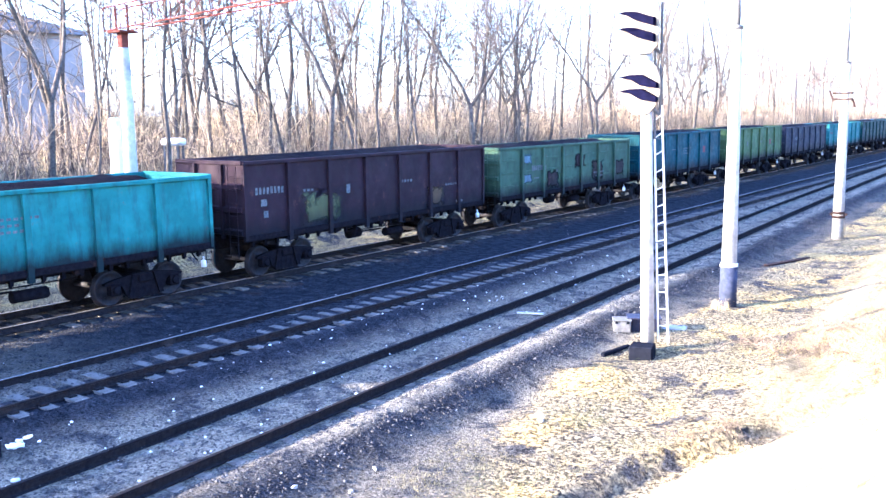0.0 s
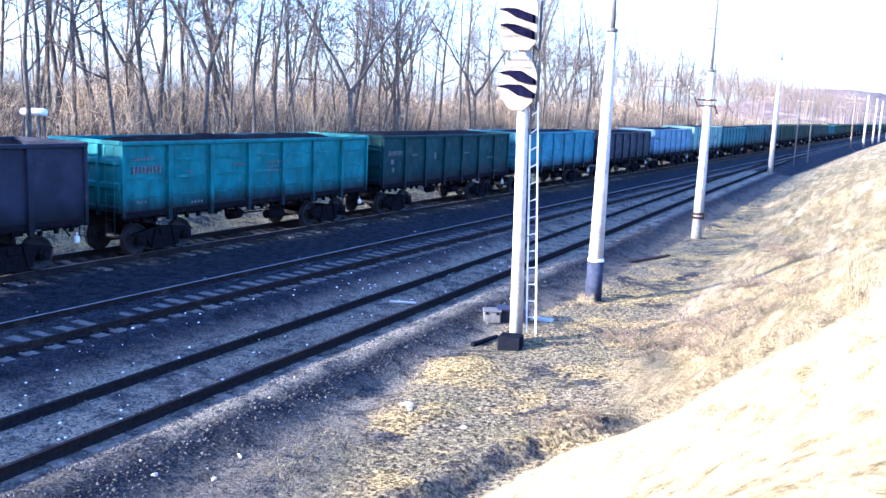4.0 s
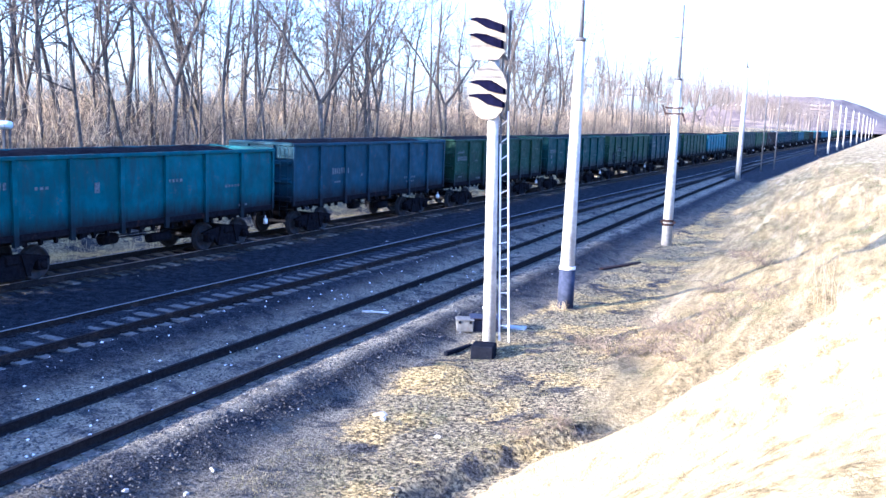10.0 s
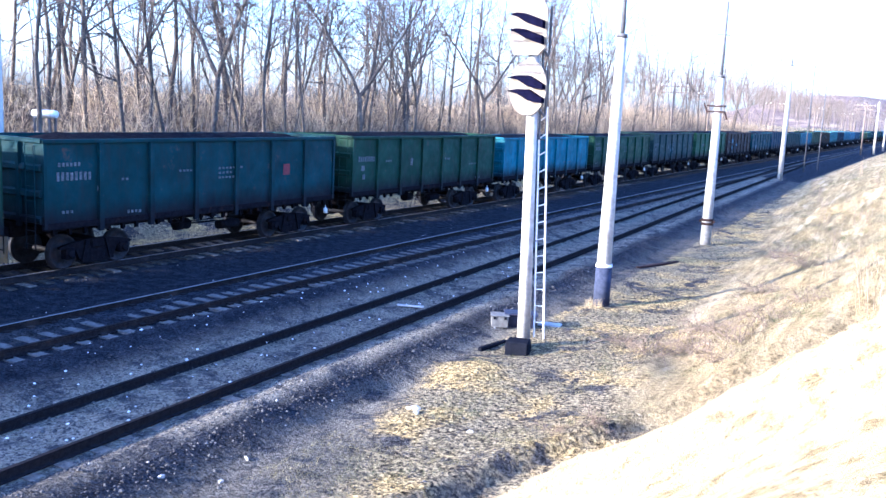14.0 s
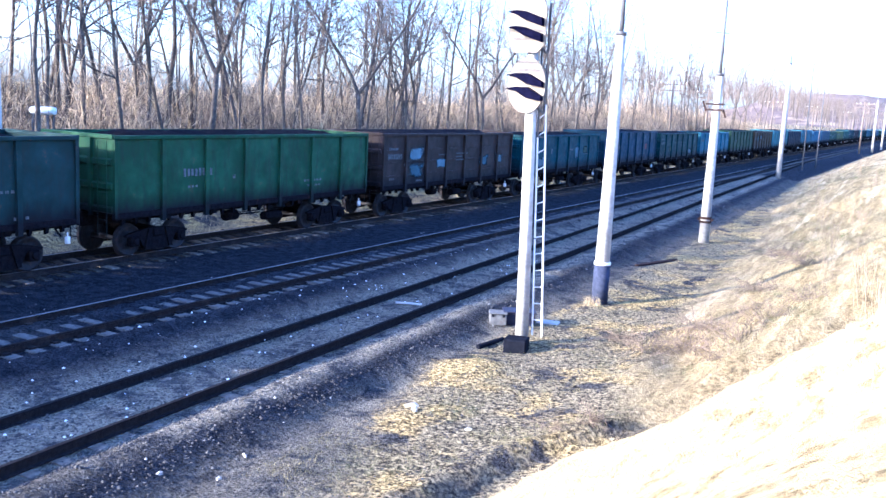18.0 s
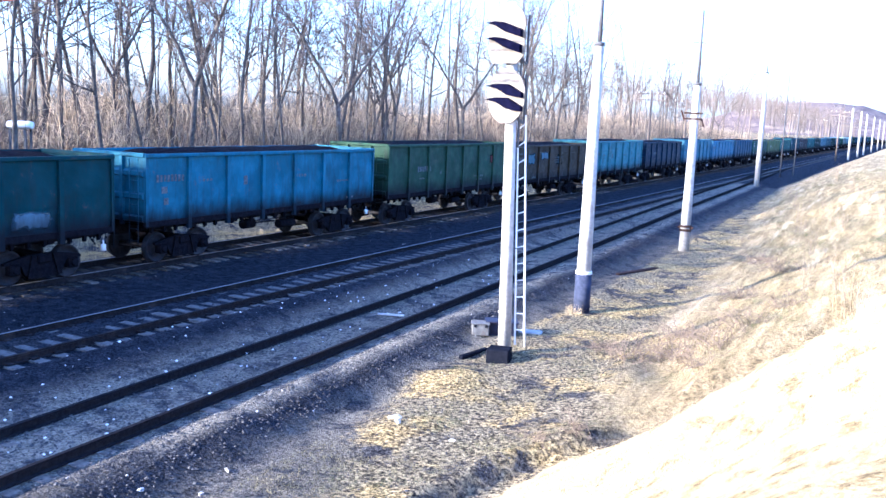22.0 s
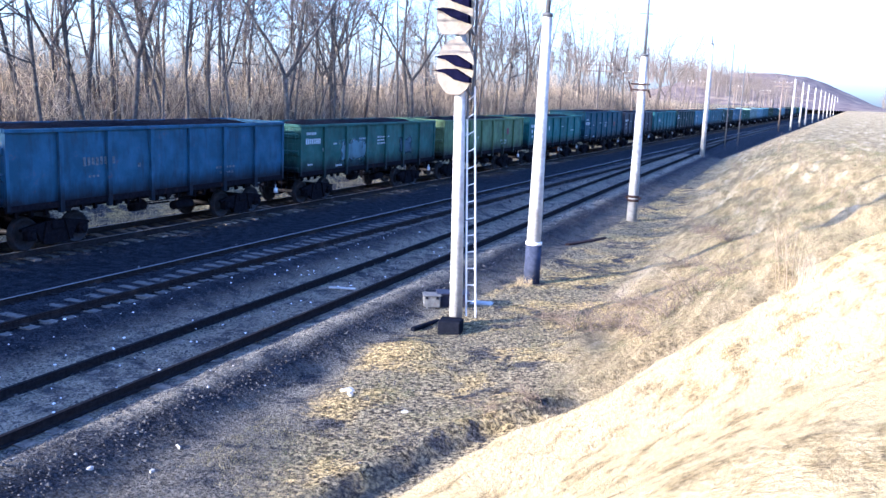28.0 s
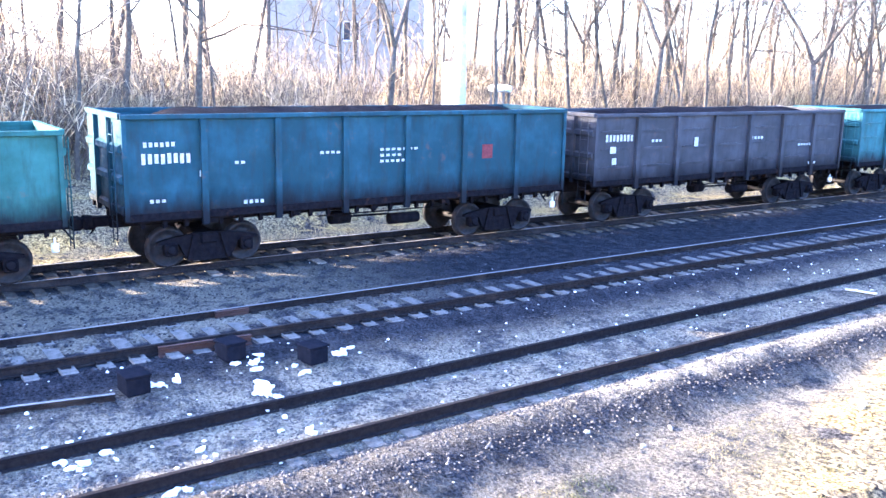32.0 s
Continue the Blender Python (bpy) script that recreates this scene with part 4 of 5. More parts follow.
    for j in range(n):
        fs += [(j * (k + 1) + i, j * (k + 1) + i + 1, (j + 1) * (k + 1) + i + 1, (j + 1) * (k + 1) + i) for i in range(k)]
    put("coal_load", mesh_of("coal_load", vs, fs, M_COAL, True), w, None, "heaped black coal")
    for b in (-4.33, 4.33):
        put("bolster", gear["bolster"], w, pose(0, b, 0))
        for s in (-1, 1):
            put("side_frame", gear["side_frame"], w, pose(0, b, 0, 0, 0, 0 if s > 0 else 180))
            for d in (-0.21, 0.0, 0.21):
                put("spring", gear["spring"], w, pose(0, b + d, 0, 0, 0, 0 if s > 0 else 180))
            for d in (-0.925, 0.925):
                put("axle_box", gear["axle_box"], w, pose(s * 1.03, b + d, WHEEL_R, 0, 0, 0 if s > 0 else 180))
        for d in (-0.925, 0.925):
            put("wheelset", gear["wheelset"], w, pose(0, b + d, WHEEL_R), "steel wheels on an axle")
    return w


PAINTED = ("side_wall", "rib", "top_rail", "post", "corner_post", "end_wall", "end_rail", "end_ladder", "end_post")
TRAIN = []


def wagon_pose(k, s):
    return pose(XC, FRONT + PITCH * k - PITCH / 2 - s, ZC)


def build_train():
    gear = running_gear_meshes()
    made = {}
    rng = random.Random(11)
    order = [WAGONS[i] if i < len(WAGONS) else rng.choice(WAGONS) for i in range(65)]
    for _, _, tall, pressed in order:
        if (tall, pressed) not in made:
            made[(tall, pressed)] = wagon_template(gear, HEIGHTS[tall], pressed, len(made))
    for i, (colour, words, tall, pressed) in enumerate(order):
        k = i - 1
        w = copy_thing(made[(tall, pressed)], wagon_pose(k, 0.0))
        tint = tuple(min(0.9, c * 0.28 * rng.uniform(0.9, 1.1)) for c in (colour[0], colour[1], colour[2] * (1.0 if colour[2] > 1.25 * colour[1] else 0.85)))
        grey = sum(tint) / 3
        # extra grey in the last wagons' paint stands for haze
        dull = 0.22 if k > 35 else 0.06
        tint = tuple((1 - dull) * c + dull * grey for c in tint)
        for c in w.children:
            kind = c.name.split(".")[0]
            if kind in PAINTED:
                c.color = (*tint, 1)
        n = k % 3 if k not in (37, 38, 39, 40) else {37: 2, 38: 1, 39: 0, 40: 1}[k]
        tagged(put("lettering", gear["lettering%d" % n if k > 35 else "faded%d" % n], w, None, "rows of white painted marks"), kind="stuff")
        if k in (3, 4, 11, 18, 26, 37, 39):
            put("emblem", gear["emblem"], w, None, "red painted emblem")
        if k == 38:
            bm = bmesh.new()
            lathe(bm, [(0.02, 0.0), (0.2, 0.02), (0.27, 0.06), (0.27, 0.5), (0.02, 0.55)], pose(1.25, 1.75, 0.78, 0, 0, 180), 18)
            put("brake_reservoir", shared("brake_reservoir", bm, M_OXIDE), w, None, "orange rusty brake reservoir")
            bm = bmesh.new()
            tube(bm, (1.28, 1.42, 0.72), (1.28, 1.42, 1.0), 0.05, n=8)
            tube(bm, (1.28, 2.05, 0.8), (1.28, 2.32, 0.72), 0.06, n=8)
            put("reservoir_pipe", shared("reservoir_pipe", bm, M_WHITEPAINT), w, None, "white-painted pipe end")
        for y, z, pw, ph, c in PATCHES.get(k, []):
            bm = bmesh.new()
            h = HEIGHTS[tall]
            box(bm, 1.506, 1.510, y - 0.15, y + pw + 0.15, z - 0.12, min(z + ph + 0.12, h - 0.15))
            p = put("repaint_patch", shared("repaint_patch", bm, M_PATCH), w, None, "patch of another paint")
            p.color = (*(0.12 * q + 0.05 * sum(c) / 3 for q in c), 1)
        pressed_words = "pressed-rib" if pressed else "flat-panelled"
        tagged(w, "%s %s open wagon heaped with coal" % (words, pressed_words), "railway wagon", "wagons of the goods train")
        TRAIN.append((k, w))
    for t in made.values():
        for o in (*t.children_recursive, t):
            bpy.data.objects.remove(o)


def run_at(t):
    return hermite(RUN, t) if 0 < t < 32 else lerp(RUN, t)


def motions():
    for k, w in TRAIN:
        walk(w, [(t, wagon_pose(k, s)) for t, s in RUN])
    # the wheels roll: one set of rows for each of a wagon's four axles, shared along the train
    first = [c for c in TRAIN[0][1].children if c.name.startswith("wheelset")]
    turns = [i / 30 for i in range(961)]
    keyed = []
    for c in sorted(first, key=lambda o: o.location.y):
        y = c.location.y
        walk(c, [(t, pose(0, y, WHEEL_R, math.degrees(run_at(t) / WHEEL_R) % 360.0)) for t in turns])
        keyed.append((y, c.animation_data.action, c.animation_data.action_slot))
    for k, w in TRAIN[1:]:
        for c in w.children:
            if c.name.startswith("wheelset"):
                y, act, slot = min(keyed, key=lambda q: abs(q[0] - c.location.y))
                c.rotation_mode = "QUATERNION"
                c.animation_data_create().action = act
                c.animation_data.action_slot = slot


# ---- signal, poles and fittings ----
def build_signal():
    x, y = -8.30, 19.5
    z = ground_z(x, y)
    root = tagged(new("signal"), "concrete signal mast with two pale heads, black hoods and ladder", "railway signal")
    root.matrix_basis = pose(x, y, z)
    bm = bmesh.new()
    tube(bm, (0, 0, 0.0), (-0.205, 0, 7.1), 0.16, 0.12, 18)
    part("mast", bm, M_CONC, root)
    bm = bmesh.new()
    tube(bm, (0.0, 0.12, 5.0), (-0.06, 0.12, 8.6), 0.025, n=6)
    part("rod", bm, M_GREYPAINT, root)
    # heads face the oncoming trains, towards -y, turned a little to the line
    turn = pose(0, 0, 0, 0, 0, -12)
    for zc, upper in ((6.165, False), (7.53, True)):
        bm = bmesh.new()
        if upper:
            out = [(0.5 * math.cos(math.pi * i / 12), 0.27 + 0.44 * math.sin(math.pi * i / 12)) for i in range(13)]
            out += [(-0.5, -0.4), (-0.36, -0.63), (0.3, -0.63), (0.5, -0.44)]
        else:
            out = [(0.53 * math.cos(6.28319 * i / 24), 0.0 + 0.64 * math.sin(6.28319 * i / 24)) for i in range(24)]
            out = [(px, max(-0.62, pz)) for px, pz in out]
        n = len(out)
        f = [bm.verts.new(turn @ Vector((px, -0.24, pz))) for px, pz in out]
        b = [bm.verts.new(turn @ Vector((px, -0.20, pz))) for px, pz in out]
        bm.faces.new(f)
        bm.faces.new(b[::-1])
        for i in range(n):
            bm.faces.new((f[i], b[i], b[(i + 1) % n], f[(i + 1) % n]))
        bmesh.ops.recalc_face_normals(bm, faces=bm.faces)
        plate = part("backboard", bm, M_CREAM, root, "cream weathered backboard")
        plate.location = (-0.225 if upper else -0.17, 0, zc)
        for dz in (0.0, -0.35 if upper else -0.31):
            # a folded sheet hood over each lamp, its dark face to the track
            # its near-black colour holds the shade inside the hood
            bm = bmesh.new()
            o = [(-0.475, 0.28), (-0.25, 0.31), (-0.055, 0.29), (0.415, 0.13), (0.43, -0.05), (0.005, 0.08), (-0.25, 0.22)] if upper else [(-0.5, 0.22), (-0.2, 0.27), (0.08, 0.27), (0.46, 0.08), (0.47, -0.03), (0.09, 0.02), (-0.2, 0.17)]
            k = len(o)
            f = [bm.verts.new(turn @ Vector((px * 1.07, -0.36, pz))) for px, pz in o]
            b = [bm.verts.new(turn @ Vector((px * 1.05, -0.24, pz))) for px, pz in o]
            bm.faces.new(f)
            bm.faces.new(b[::-1])
            for i in range(k):
                bm.faces.new((f[i], b[i], b[(i + 1) % k], f[(i + 1) % k]))
            bmesh.ops.recalc_face_normals(bm, faces=bm.faces)
            hood = part("hood", bm, M_HOOD, plate, "blue-black lamp hood")
            hood.location = (0, 0, dz)
        bm = bmesh.new()
        box(bm, -0.25, 0.25, -0.2, 0.05, -0.45, 0.45, 0.03)
        case = part("lamp_case", bm, M_GREYPAINT, plate)
        case.matrix_basis = turn.copy()
        bm = bmesh.new()
        tube(bm, (0.05, -0.1, -0.5), (0.12, 0.05, -0.62), 0.03, n=6)
        tube(bm, (0.12, 0.1, 0.5), (0.12, 0.1, -0.6), 0.03, n=6)
        part("bracket", bm, M_GREYPAINT, root).location = (0, 0, zc)
    # ladder, a little off the mast
    lad = new("ladder")
    lad.parent = root
    feet, heads = ((0.176, 0.2, 0.25), (0.424, 0.2, 0.25)), ((-0.06, 0.2, 5.6), (0.12, 0.2, 5.75))
    for p, q in zip(feet, heads):
        bm = bmesh.new()
        tube(bm, p, q, 0.024, n=4)
        part("stile", bm, M_WHITEPAINT, lad)
    for i in range(13):
        w = 0.07 + i * 0.0745
        bm = bmesh.new()
        tube(bm, Vector(feet[0]).lerp(Vector(heads[0]), w), Vector(feet[1]).lerp(Vector(heads[1]), w), 0.014, n=6)
        part("rung", bm, M_WHITEPAINT, lad)
    for h in (2.6, 5.0):
        bm = bmesh.new()
        tube(bm, (-0.04 * h / 2, 0.1, h), (0.36 - 0.045 * h, 0.2, h), 0.015, n=6)
        part("stay", bm, M_GREYPAINT, lad)

    bm = bmesh.new()
    box(bm, -0.27, 0.27, -0.26, 0.26, -0.15, 0.31, 0.03)
    b = part("signal_footing", bm, M_DARKBOX, None)
    b.matrix_basis = pose(-8.21, 18.98, z, 0, 0, 14)
    tagged(b, "dark tarred concrete footing block at the signal mast", "footing block")

    rel = tagged(new("relay_box"), "pale grey iron relay box beside the signal", "relay box")
    rel.matrix_basis = pose(-9.53, 20.72, ground_z(-9.53, 20.72), 0, 0, 28)
    bm = bmesh.new()
    box(bm, -0.22, 0.22, -0.2, 0.2, -0.03, 0.27, 0.02)
    part("case", bm, M_RELAY, rel)
    bm = bmesh.new()
    box(bm, -0.24, 0.24, -0.22, 0.22, 0.27, 0.3, 0.01)
    part("lid", bm, M_RELAY, rel)
    for dx in (-0.14, 0.14):
        bm = bmesh.new()
        box(bm, dx - 0.03, dx + 0.03, -0.22, -0.2, 0.2, 0.26)
        part("latch", bm, M_DARKBOX, rel)
    box2 = tagged(new("cable_chest"), "low black cable chest behind the relay box", "cable box")
    box2.matrix_basis = pose(-9.15, 21.2, ground_z(-9.15, 21.2), 0, 0, 28)
    bm = bmesh.new()
    box(bm, -0.4, 0.4, -0.25, 0.25, -0.03, 0.32, 0.03)
    part("case", bm, M_BLACK, box2)
    bm = bmesh.new()
    box(bm, -0.43, 0.43, -0.28, 0.28, 0.32, 0.36, 0.01)
    part("lid", bm, M_BLACK, box2)
    for px, py, w, d, r, m, nm, lab in ((-8.6, 21.9, 0.6, 0.4, 12, M_CONC, "concrete_slab", "pale broken concrete slab lying by the ladder"), (-8.95, 19.15, 1.1, 0.12, 81, M_DARKBOX, "cable_cover", "dark narrow cable cover on the ground"), (-9.1, 34.1, 2.7, 0.2, 72, M_RUST, "old_rail_piece", "rusty length of old rail lying in the grass")):
        bm = bmesh.new()
        box(bm, -w / 2, w / 2, -d / 2, d / 2, -0.03, 0.03 if nm == "concrete_slab" else 0.08, 0.02)
        o = part(nm, bm, m, None)
        o.matrix_basis = pose(px, py, ground_z(px, py), 0, 0, r)
        tagged(o, lab, nm.split("_")[-1])


def concrete_pole(x, y, top, pipe, band, mat_foot, label, r0=0.2, r1=0.13, lean=0.0):
    z = ground_z(x, y)
    p = tagged(new("catenary_pole"), label, "pole", "concrete poles along the bank")
    p.matrix_basis = pose(x, y, z - 0.05, 0, lean)
    bm = bmesh.new()
    tube(bm, (0, 0, 0), (0, 0, top - z), r0, r1, 16)
    part("shaft", bm, M_CONC, p)
    if band:
        bm = bmesh.new()
        tube(bm, (0, 0, 0.0), (0, 0, band - z), r0 + 0.012, r0 + 0.006, 16)
        part("painted_foot", bm, mat_foot, p, "dark blue painted foot")
        bm = bmesh.new()
        tube(bm, (0, 0, band - z), (0, 0, band - z + 0.09), r0 + 0.014, r0 + 0.012, 16)
        part("white_band", bm, M_WHITEPAINT, p, "white painted band")
    if pipe:
        bm = bmesh.new()
        tube(bm, (0, 0, top - z), (0, 0, pipe - z), 0.075, 0.045, 10)
        part("top_pipe", bm, M_GREYPAINT, p)
        bm = bmesh.new()
        tube(bm, (0, 0, top - z - 0.05), (0, 0, top - z + 0.06), r1 + 0.03, n=14)
        part("cap", bm, M_GREYPAINT, p)
    return p, z


def build_poles():
    concrete_pole(-8.33, 25.2, 7.25, 9.6, 0.62, M_BLUEPAINT, "tapered white concrete pole with a dark blue foot", 0.23, 0.13)
    p, z = concrete_pole(-8.9, 40.9, 6.9, 10.1, None, None, "concrete pole with a rusty clamp and a thin top pipe", 0.24, 0.15)
    bm = bmesh.new()
    for h in (0.42, 0.60):
        tube(bm, (0, 0, h - z - 0.05), (0, 0, h - z + 0.05), 0.27, n=14)
    box(bm, -0.34, 0.34, -0.09, 0.09, 0.48 - z, 0.58 - z)
    part("lower_clamp", bm, M_RUST, p, "dark rusty clamp")
    bm = bmesh.new()
    for h in (5.35, 5.6):
        box(bm, -0.45, 0.3, -0.22, 0.22, h - z, h - z + 0.07)
    tube(bm, (-0.45, 0, 5.3 - z), (-0.62, 0, 5.75 - z), 0.04, n=6)
    tube(bm, (0.3, 0, 5.4 - z), (0.42, 0, 5.05 - z), 0.04, n=6)
    part("upper_clamp", bm, M_RUST, p, "rusty iron clamp")
    bm = bmesh.new()
    tube(bm, (-0.35, 0, 8.72 - z), (0.25, 0, 8.68 - z), 0.03, n=6)
    part("crossbar", bm, M_GREYPAINT, p)
    concrete_pole(-12.75, 86.5, 10.1, 10.9, None, None, "plain concrete pole on the edge of the bank", 0.24, 0.15)
    for y in (205, 236, 262, 305, 350, 395, 445, 500, 560, 630, 700):
        q, z = concrete_pole(-12.6, y, 10.2, 10.8, None, None, "distant concrete pole beside the line", 0.24, 0.16)
        bm = bmesh.new()
        tube(bm, (0, 0, 8.2 - z), (-3.2, 0, 8.9 - z), 0.05, n=6)
        tube(bm, (0, 0, 7.0 - z), (-3.0, 0, 7.0 - z), 0.04, n=6)
        part("bracket_arm", bm, M_GREYPAINT, q)
    for x, y, up in ((-13.1, 104.9, 11.3), (-12.9, 115.2, 9.8)):
        z = ground_z(x, y)
        bm = bmesh.new()
        tube(bm, (0, 0, -0.1), (0, 0, up), 0.075, 0.05, 8)
        o = part("steel_post", bm, M_GREYPAINT, None)
        o.matrix_basis = pose(x, y, z)
        tagged(o, "thin grey steel post on the bank's edge", "post", "thin posts")
    # timber poles with crossarms beyond the train
    for x, y, h in ((-27.5, 121.0, 9.0), (-27.5, 172.0, 9.0), (-27.0, 225.0, 9.5), (-27.0, 300.0, 9.5), (-28.0, 105.0, 9.2), (-13.6, 186.0, 9.6)):
        z = ground_z(x, y)
        p = tagged(new("timber_pole"), "dark timber pole with crossarms beside the line", "pole", "timber poles")
        p.matrix_basis = pose(x, y, z)
        bm = bmesh.new()
        tube(bm, (0, 0, -0.1), (0, 0, h), 0.16, 0.11, 10)
        part("shaft", bm, M_POLE, p)
        for k in range(2):
            bm = bmesh.new()
            box(bm, -1.7, 1.7, -0.06, 0.06, h - 0.5 - 0.7 * k, h - 0.38 - 0.7 * k)
            part("crossarm", bm, M_POLE, p)
        for k in (-1.5, -0.7, 0.7, 1.5):
            bm = bmesh.new()
            tube(bm, (k, 0, h - 0.38), (k, 0, h - 0.2), 0.04, 0.03, 6)
            part("insulator", bm, M_WHITEPAINT, p)


def build_portal():
    """The red truss that carries the overhead line, on its concrete mast."""
    x0, y0, x1, y1 = -25.0, 17.4, 4.6, 10.9
    z0, z1 = 7.65, 8.35
    p = tagged(new("truss_portal"), "red lattice truss across the tracks on a white concrete mast", "truss portal")
    bm = bmesh.new()
    za = ground_z(x0, y0)
    tube(bm, (x0, y0, za - 0.1), (x0, y0, z0 - 0.55), 0.235, 0.18, 16)
    part("mast", bm, M_CONC, p)
    bm = bmesh.new()
    zb = ground_z(x1, y1)
    tube(bm, (x1, y1, zb - 0.1), (x1, y1, z1), 0.25, 0.2, 14)
    part("mast", bm, M_CONC, p)
    u = Vector((x1 - x0, y1 - y0, 0)).normalized()
    v = Vector((-u.y, u.x, 0))
    n = 26
    a, b = Vector((x0, y0, 0)) - u * 0.8, Vector((x1, y1, 0)) + u * 0.5
    corners = [(s * 0.28, z) for s in (-1, 1) for z in (z0, z1)]
    for s, z in corners:
        bm = bmesh.new()
        tube(bm, a + v * s + Vector((0, 0, z)), b + v * s + Vector((0, 0, z)), 0.022, n=4)
        part("chord", bm, M_REDTRUSS, p)
    for i in range(n):
        q0, q1 = a.lerp(b, i / n), a.lerp(b, (i + 1) / n)
        bm = bmesh.new()
        for s in (-0.28, 0.28):
            za_, zb_ = (z0, z1) if i % 2 else (z1, z0)
            tube(bm, q0 + v * s + Vector((0, 0, za_)), q1 + v * s + Vector((0, 0, zb_)), 0.013, n=4)
            tube(bm, q0 + v * s + Vector((0, 0, z0)), q0 + v * s + Vector((0, 0, z1)), 0.012, n=4)
        for z in (z0, z1):
            tube(bm, q0 - v * 0.28 + Vector((0, 0, z)), q0 + v * 0.28 + Vector((0, 0, z)), 0.012, n=4)
        part("lacing", bm, M_REDTRUSS, p)
    bm = bmesh.new()
    box(bm, -0.33, 0.33, -0.33, 0.33, z0 - 0.1, z0 - 0.03)
    box(bm, -0.12, 0.12, -0.12, 0.12, z0 - 0.56, z0 - 0.1)
    for q in (-0.3, 0.3):
        box(bm, q - 0.03, q + 0.03, -0.03, 0.03, z0 - 0.03, z0 + 0.75)
    part("saddle", bm, M_REDTRUSS, p).location = (x0, y0, 0)
    # white cabinet by the mast's foot and a pale tank in the scrub
    c = tagged(new("white_cabinet"), "white rounded equipment cabinet near the portal mast", "cabinet")
    cx, cy = -26.62, 18.0
    c.matrix_basis = pose(cx, cy, ground_z(cx, cy), 0, 0, 10)
    bm = bmesh.new()
    box(bm, -0.2, 0.2, -0.18, 0.18, 0.3, 5.5, 0.1)
    part("body", bm, M_WHITEPAINT, c)
    bm = bmesh.new()
    box(bm, -0.18, 0.18, -0.15, 0.15, -0.2, 0.32)
    part("stand", bm, M_GREYPAINT, c)
    t = tagged(new("white_tank"), "small white tank among the bushes", "tank")
    tx, ty = -33.2, 25.35
    t.matrix_basis = pose(tx, ty, ground_z(tx, ty), 0, 0, 30)
    bm = bmesh.new()
    lathe(bm, [(0.1, -0.75), (0.36, -0.7), (0.42, -0.5), (0.42, 0.5), (0.36, 0.7), (0.1, 0.75)], pose(0, 0, 2.75) @ Matrix.Diagonal((0.7, 0.62, 0.4, 1)), 16)
    part("barrel", bm, M_WHITEPAINT, t)
    for sx in (-0.3, 0.3):
        bm = bmesh.new()
        for sy in (-0.3, 0.3):
            box(bm, sx - 0.04, sx + 0.04, sy - 0.04, sy + 0.04, -0.1, 2.6)
        part("trestle", bm, M_GREYPAINT, t)


def build_track_boxes():
    for x, y, r in ((-13.85, 3.55, 6), (-14.45, 5.35, 10), (-13.8, 6.6, 10)):
        b = tagged(new("switch_box"), "low dark blue iron switch box in the ballast", "switch box", "switch boxes by the turnout")
        b.matrix_basis = pose(x, y, ground_z(x, y), 0, 0, r)
        bm = bmesh.new()
        box(bm, -0.21, 0.21, -0.19, 0.19, -0.02, 0.27, 0.02)
        part("case", bm, M_DARKBOX, b)
        bm = bmesh.new()
        box(bm, -0.23, 0.23, -0.21, 0.21, 0.27, 0.31, 0.012)
        part("lid", bm, M_DARKBOX, b)
        bm = bmesh.new()
        tube(bm, (-0.2, 0, 0.08), (-0.8, 0.05, 0.02), 0.03, n=6)
        part("pull_rod", bm, M_RAIL, b)
    rng = random.Random(23)
    heaps = [(-13.02, 5.33, 0.17, 7), (-14.1, 5.62, 0.12, 5), (-13.87, 3.95, 0.11, 4), (-13.86, 7.1, 0.12, 3), (-11.45, 5.42, 0.1, 3), (-12.1, 2.67, 0.12, 3), (-11.56, 3.82, 0.08, 4), (-12.05, 2.1, 0.1, 4), (-10.51, 3.1, 0.13, 3), (-12.6, 6.3, 0.07, 4), (-13.4, 6.3, 0.09, 4)]
    spots = [(x + rng.gauss(0, 0.28), y + rng.gauss(0, 0.22), s * rng.uniform(0.35, 1.0)) for x, y, s, n in heaps for _ in range(n)] + [(x, y, s) for x, y, s, _ in heaps]
    spots += [(-6.6, 13.4, 0.07), (-8.8, 9.6, 0.06), (-9.4, 9.0, 0.05), (-9.0, 10.4, 0.05), (-8.0, 13.9, 0.12), (-7.85, 13.7, 0.08)]
    for x, y, s in spots:
        bm = bmesh.new()
        k = 11
        ring = [bm.verts.new((s * rng.uniform(0.45, 1.4) * math.cos(6.283 * i / k), 0.6 * s * rng.uniform(0.45, 1.4) * math.sin(6.283 * i / k), rng.uniform(0.0, 0.025))) for i in range(k)]
        mid = bm.verts.new((0, 0, 0.02 + 0.08 * s))
        low = [bm.verts.new((v.co.x, v.co.y, -0.04)) for v in ring]
        for i in range(k):
            bm.faces.new((ring[i], ring[(i + 1) % k], mid))
            bm.faces.new((low[i], low[(i + 1) % k], ring[(i + 1) % k], ring[i]))
        o = part("litter_scrap", bm, M_SCRAP if y < 8 else M_CONC, None)
        o.matrix_basis = pose(x, y, ground_z(x, y) + 0.02, 0, 0, rng.uniform(0, 180))
        tagged(o, "white crumpled scrap of litter on the ballast" if y < 8 else "pale scrap lying on the worn turf", "litter", "white litter")
    bm = bmesh.new()
    box(bm, -0.36, 0.36, -0.06, 0.06, 0, 0.04, 0.006)
    o = part("pale_plank", bm, M_CONC, None)
    o.matrix_basis = pose(-12.15, 20.6, siding_z(20) - 0.17, 0, 0, 20)
    tagged(o, "pale plank lying between the siding's rails", "plank")


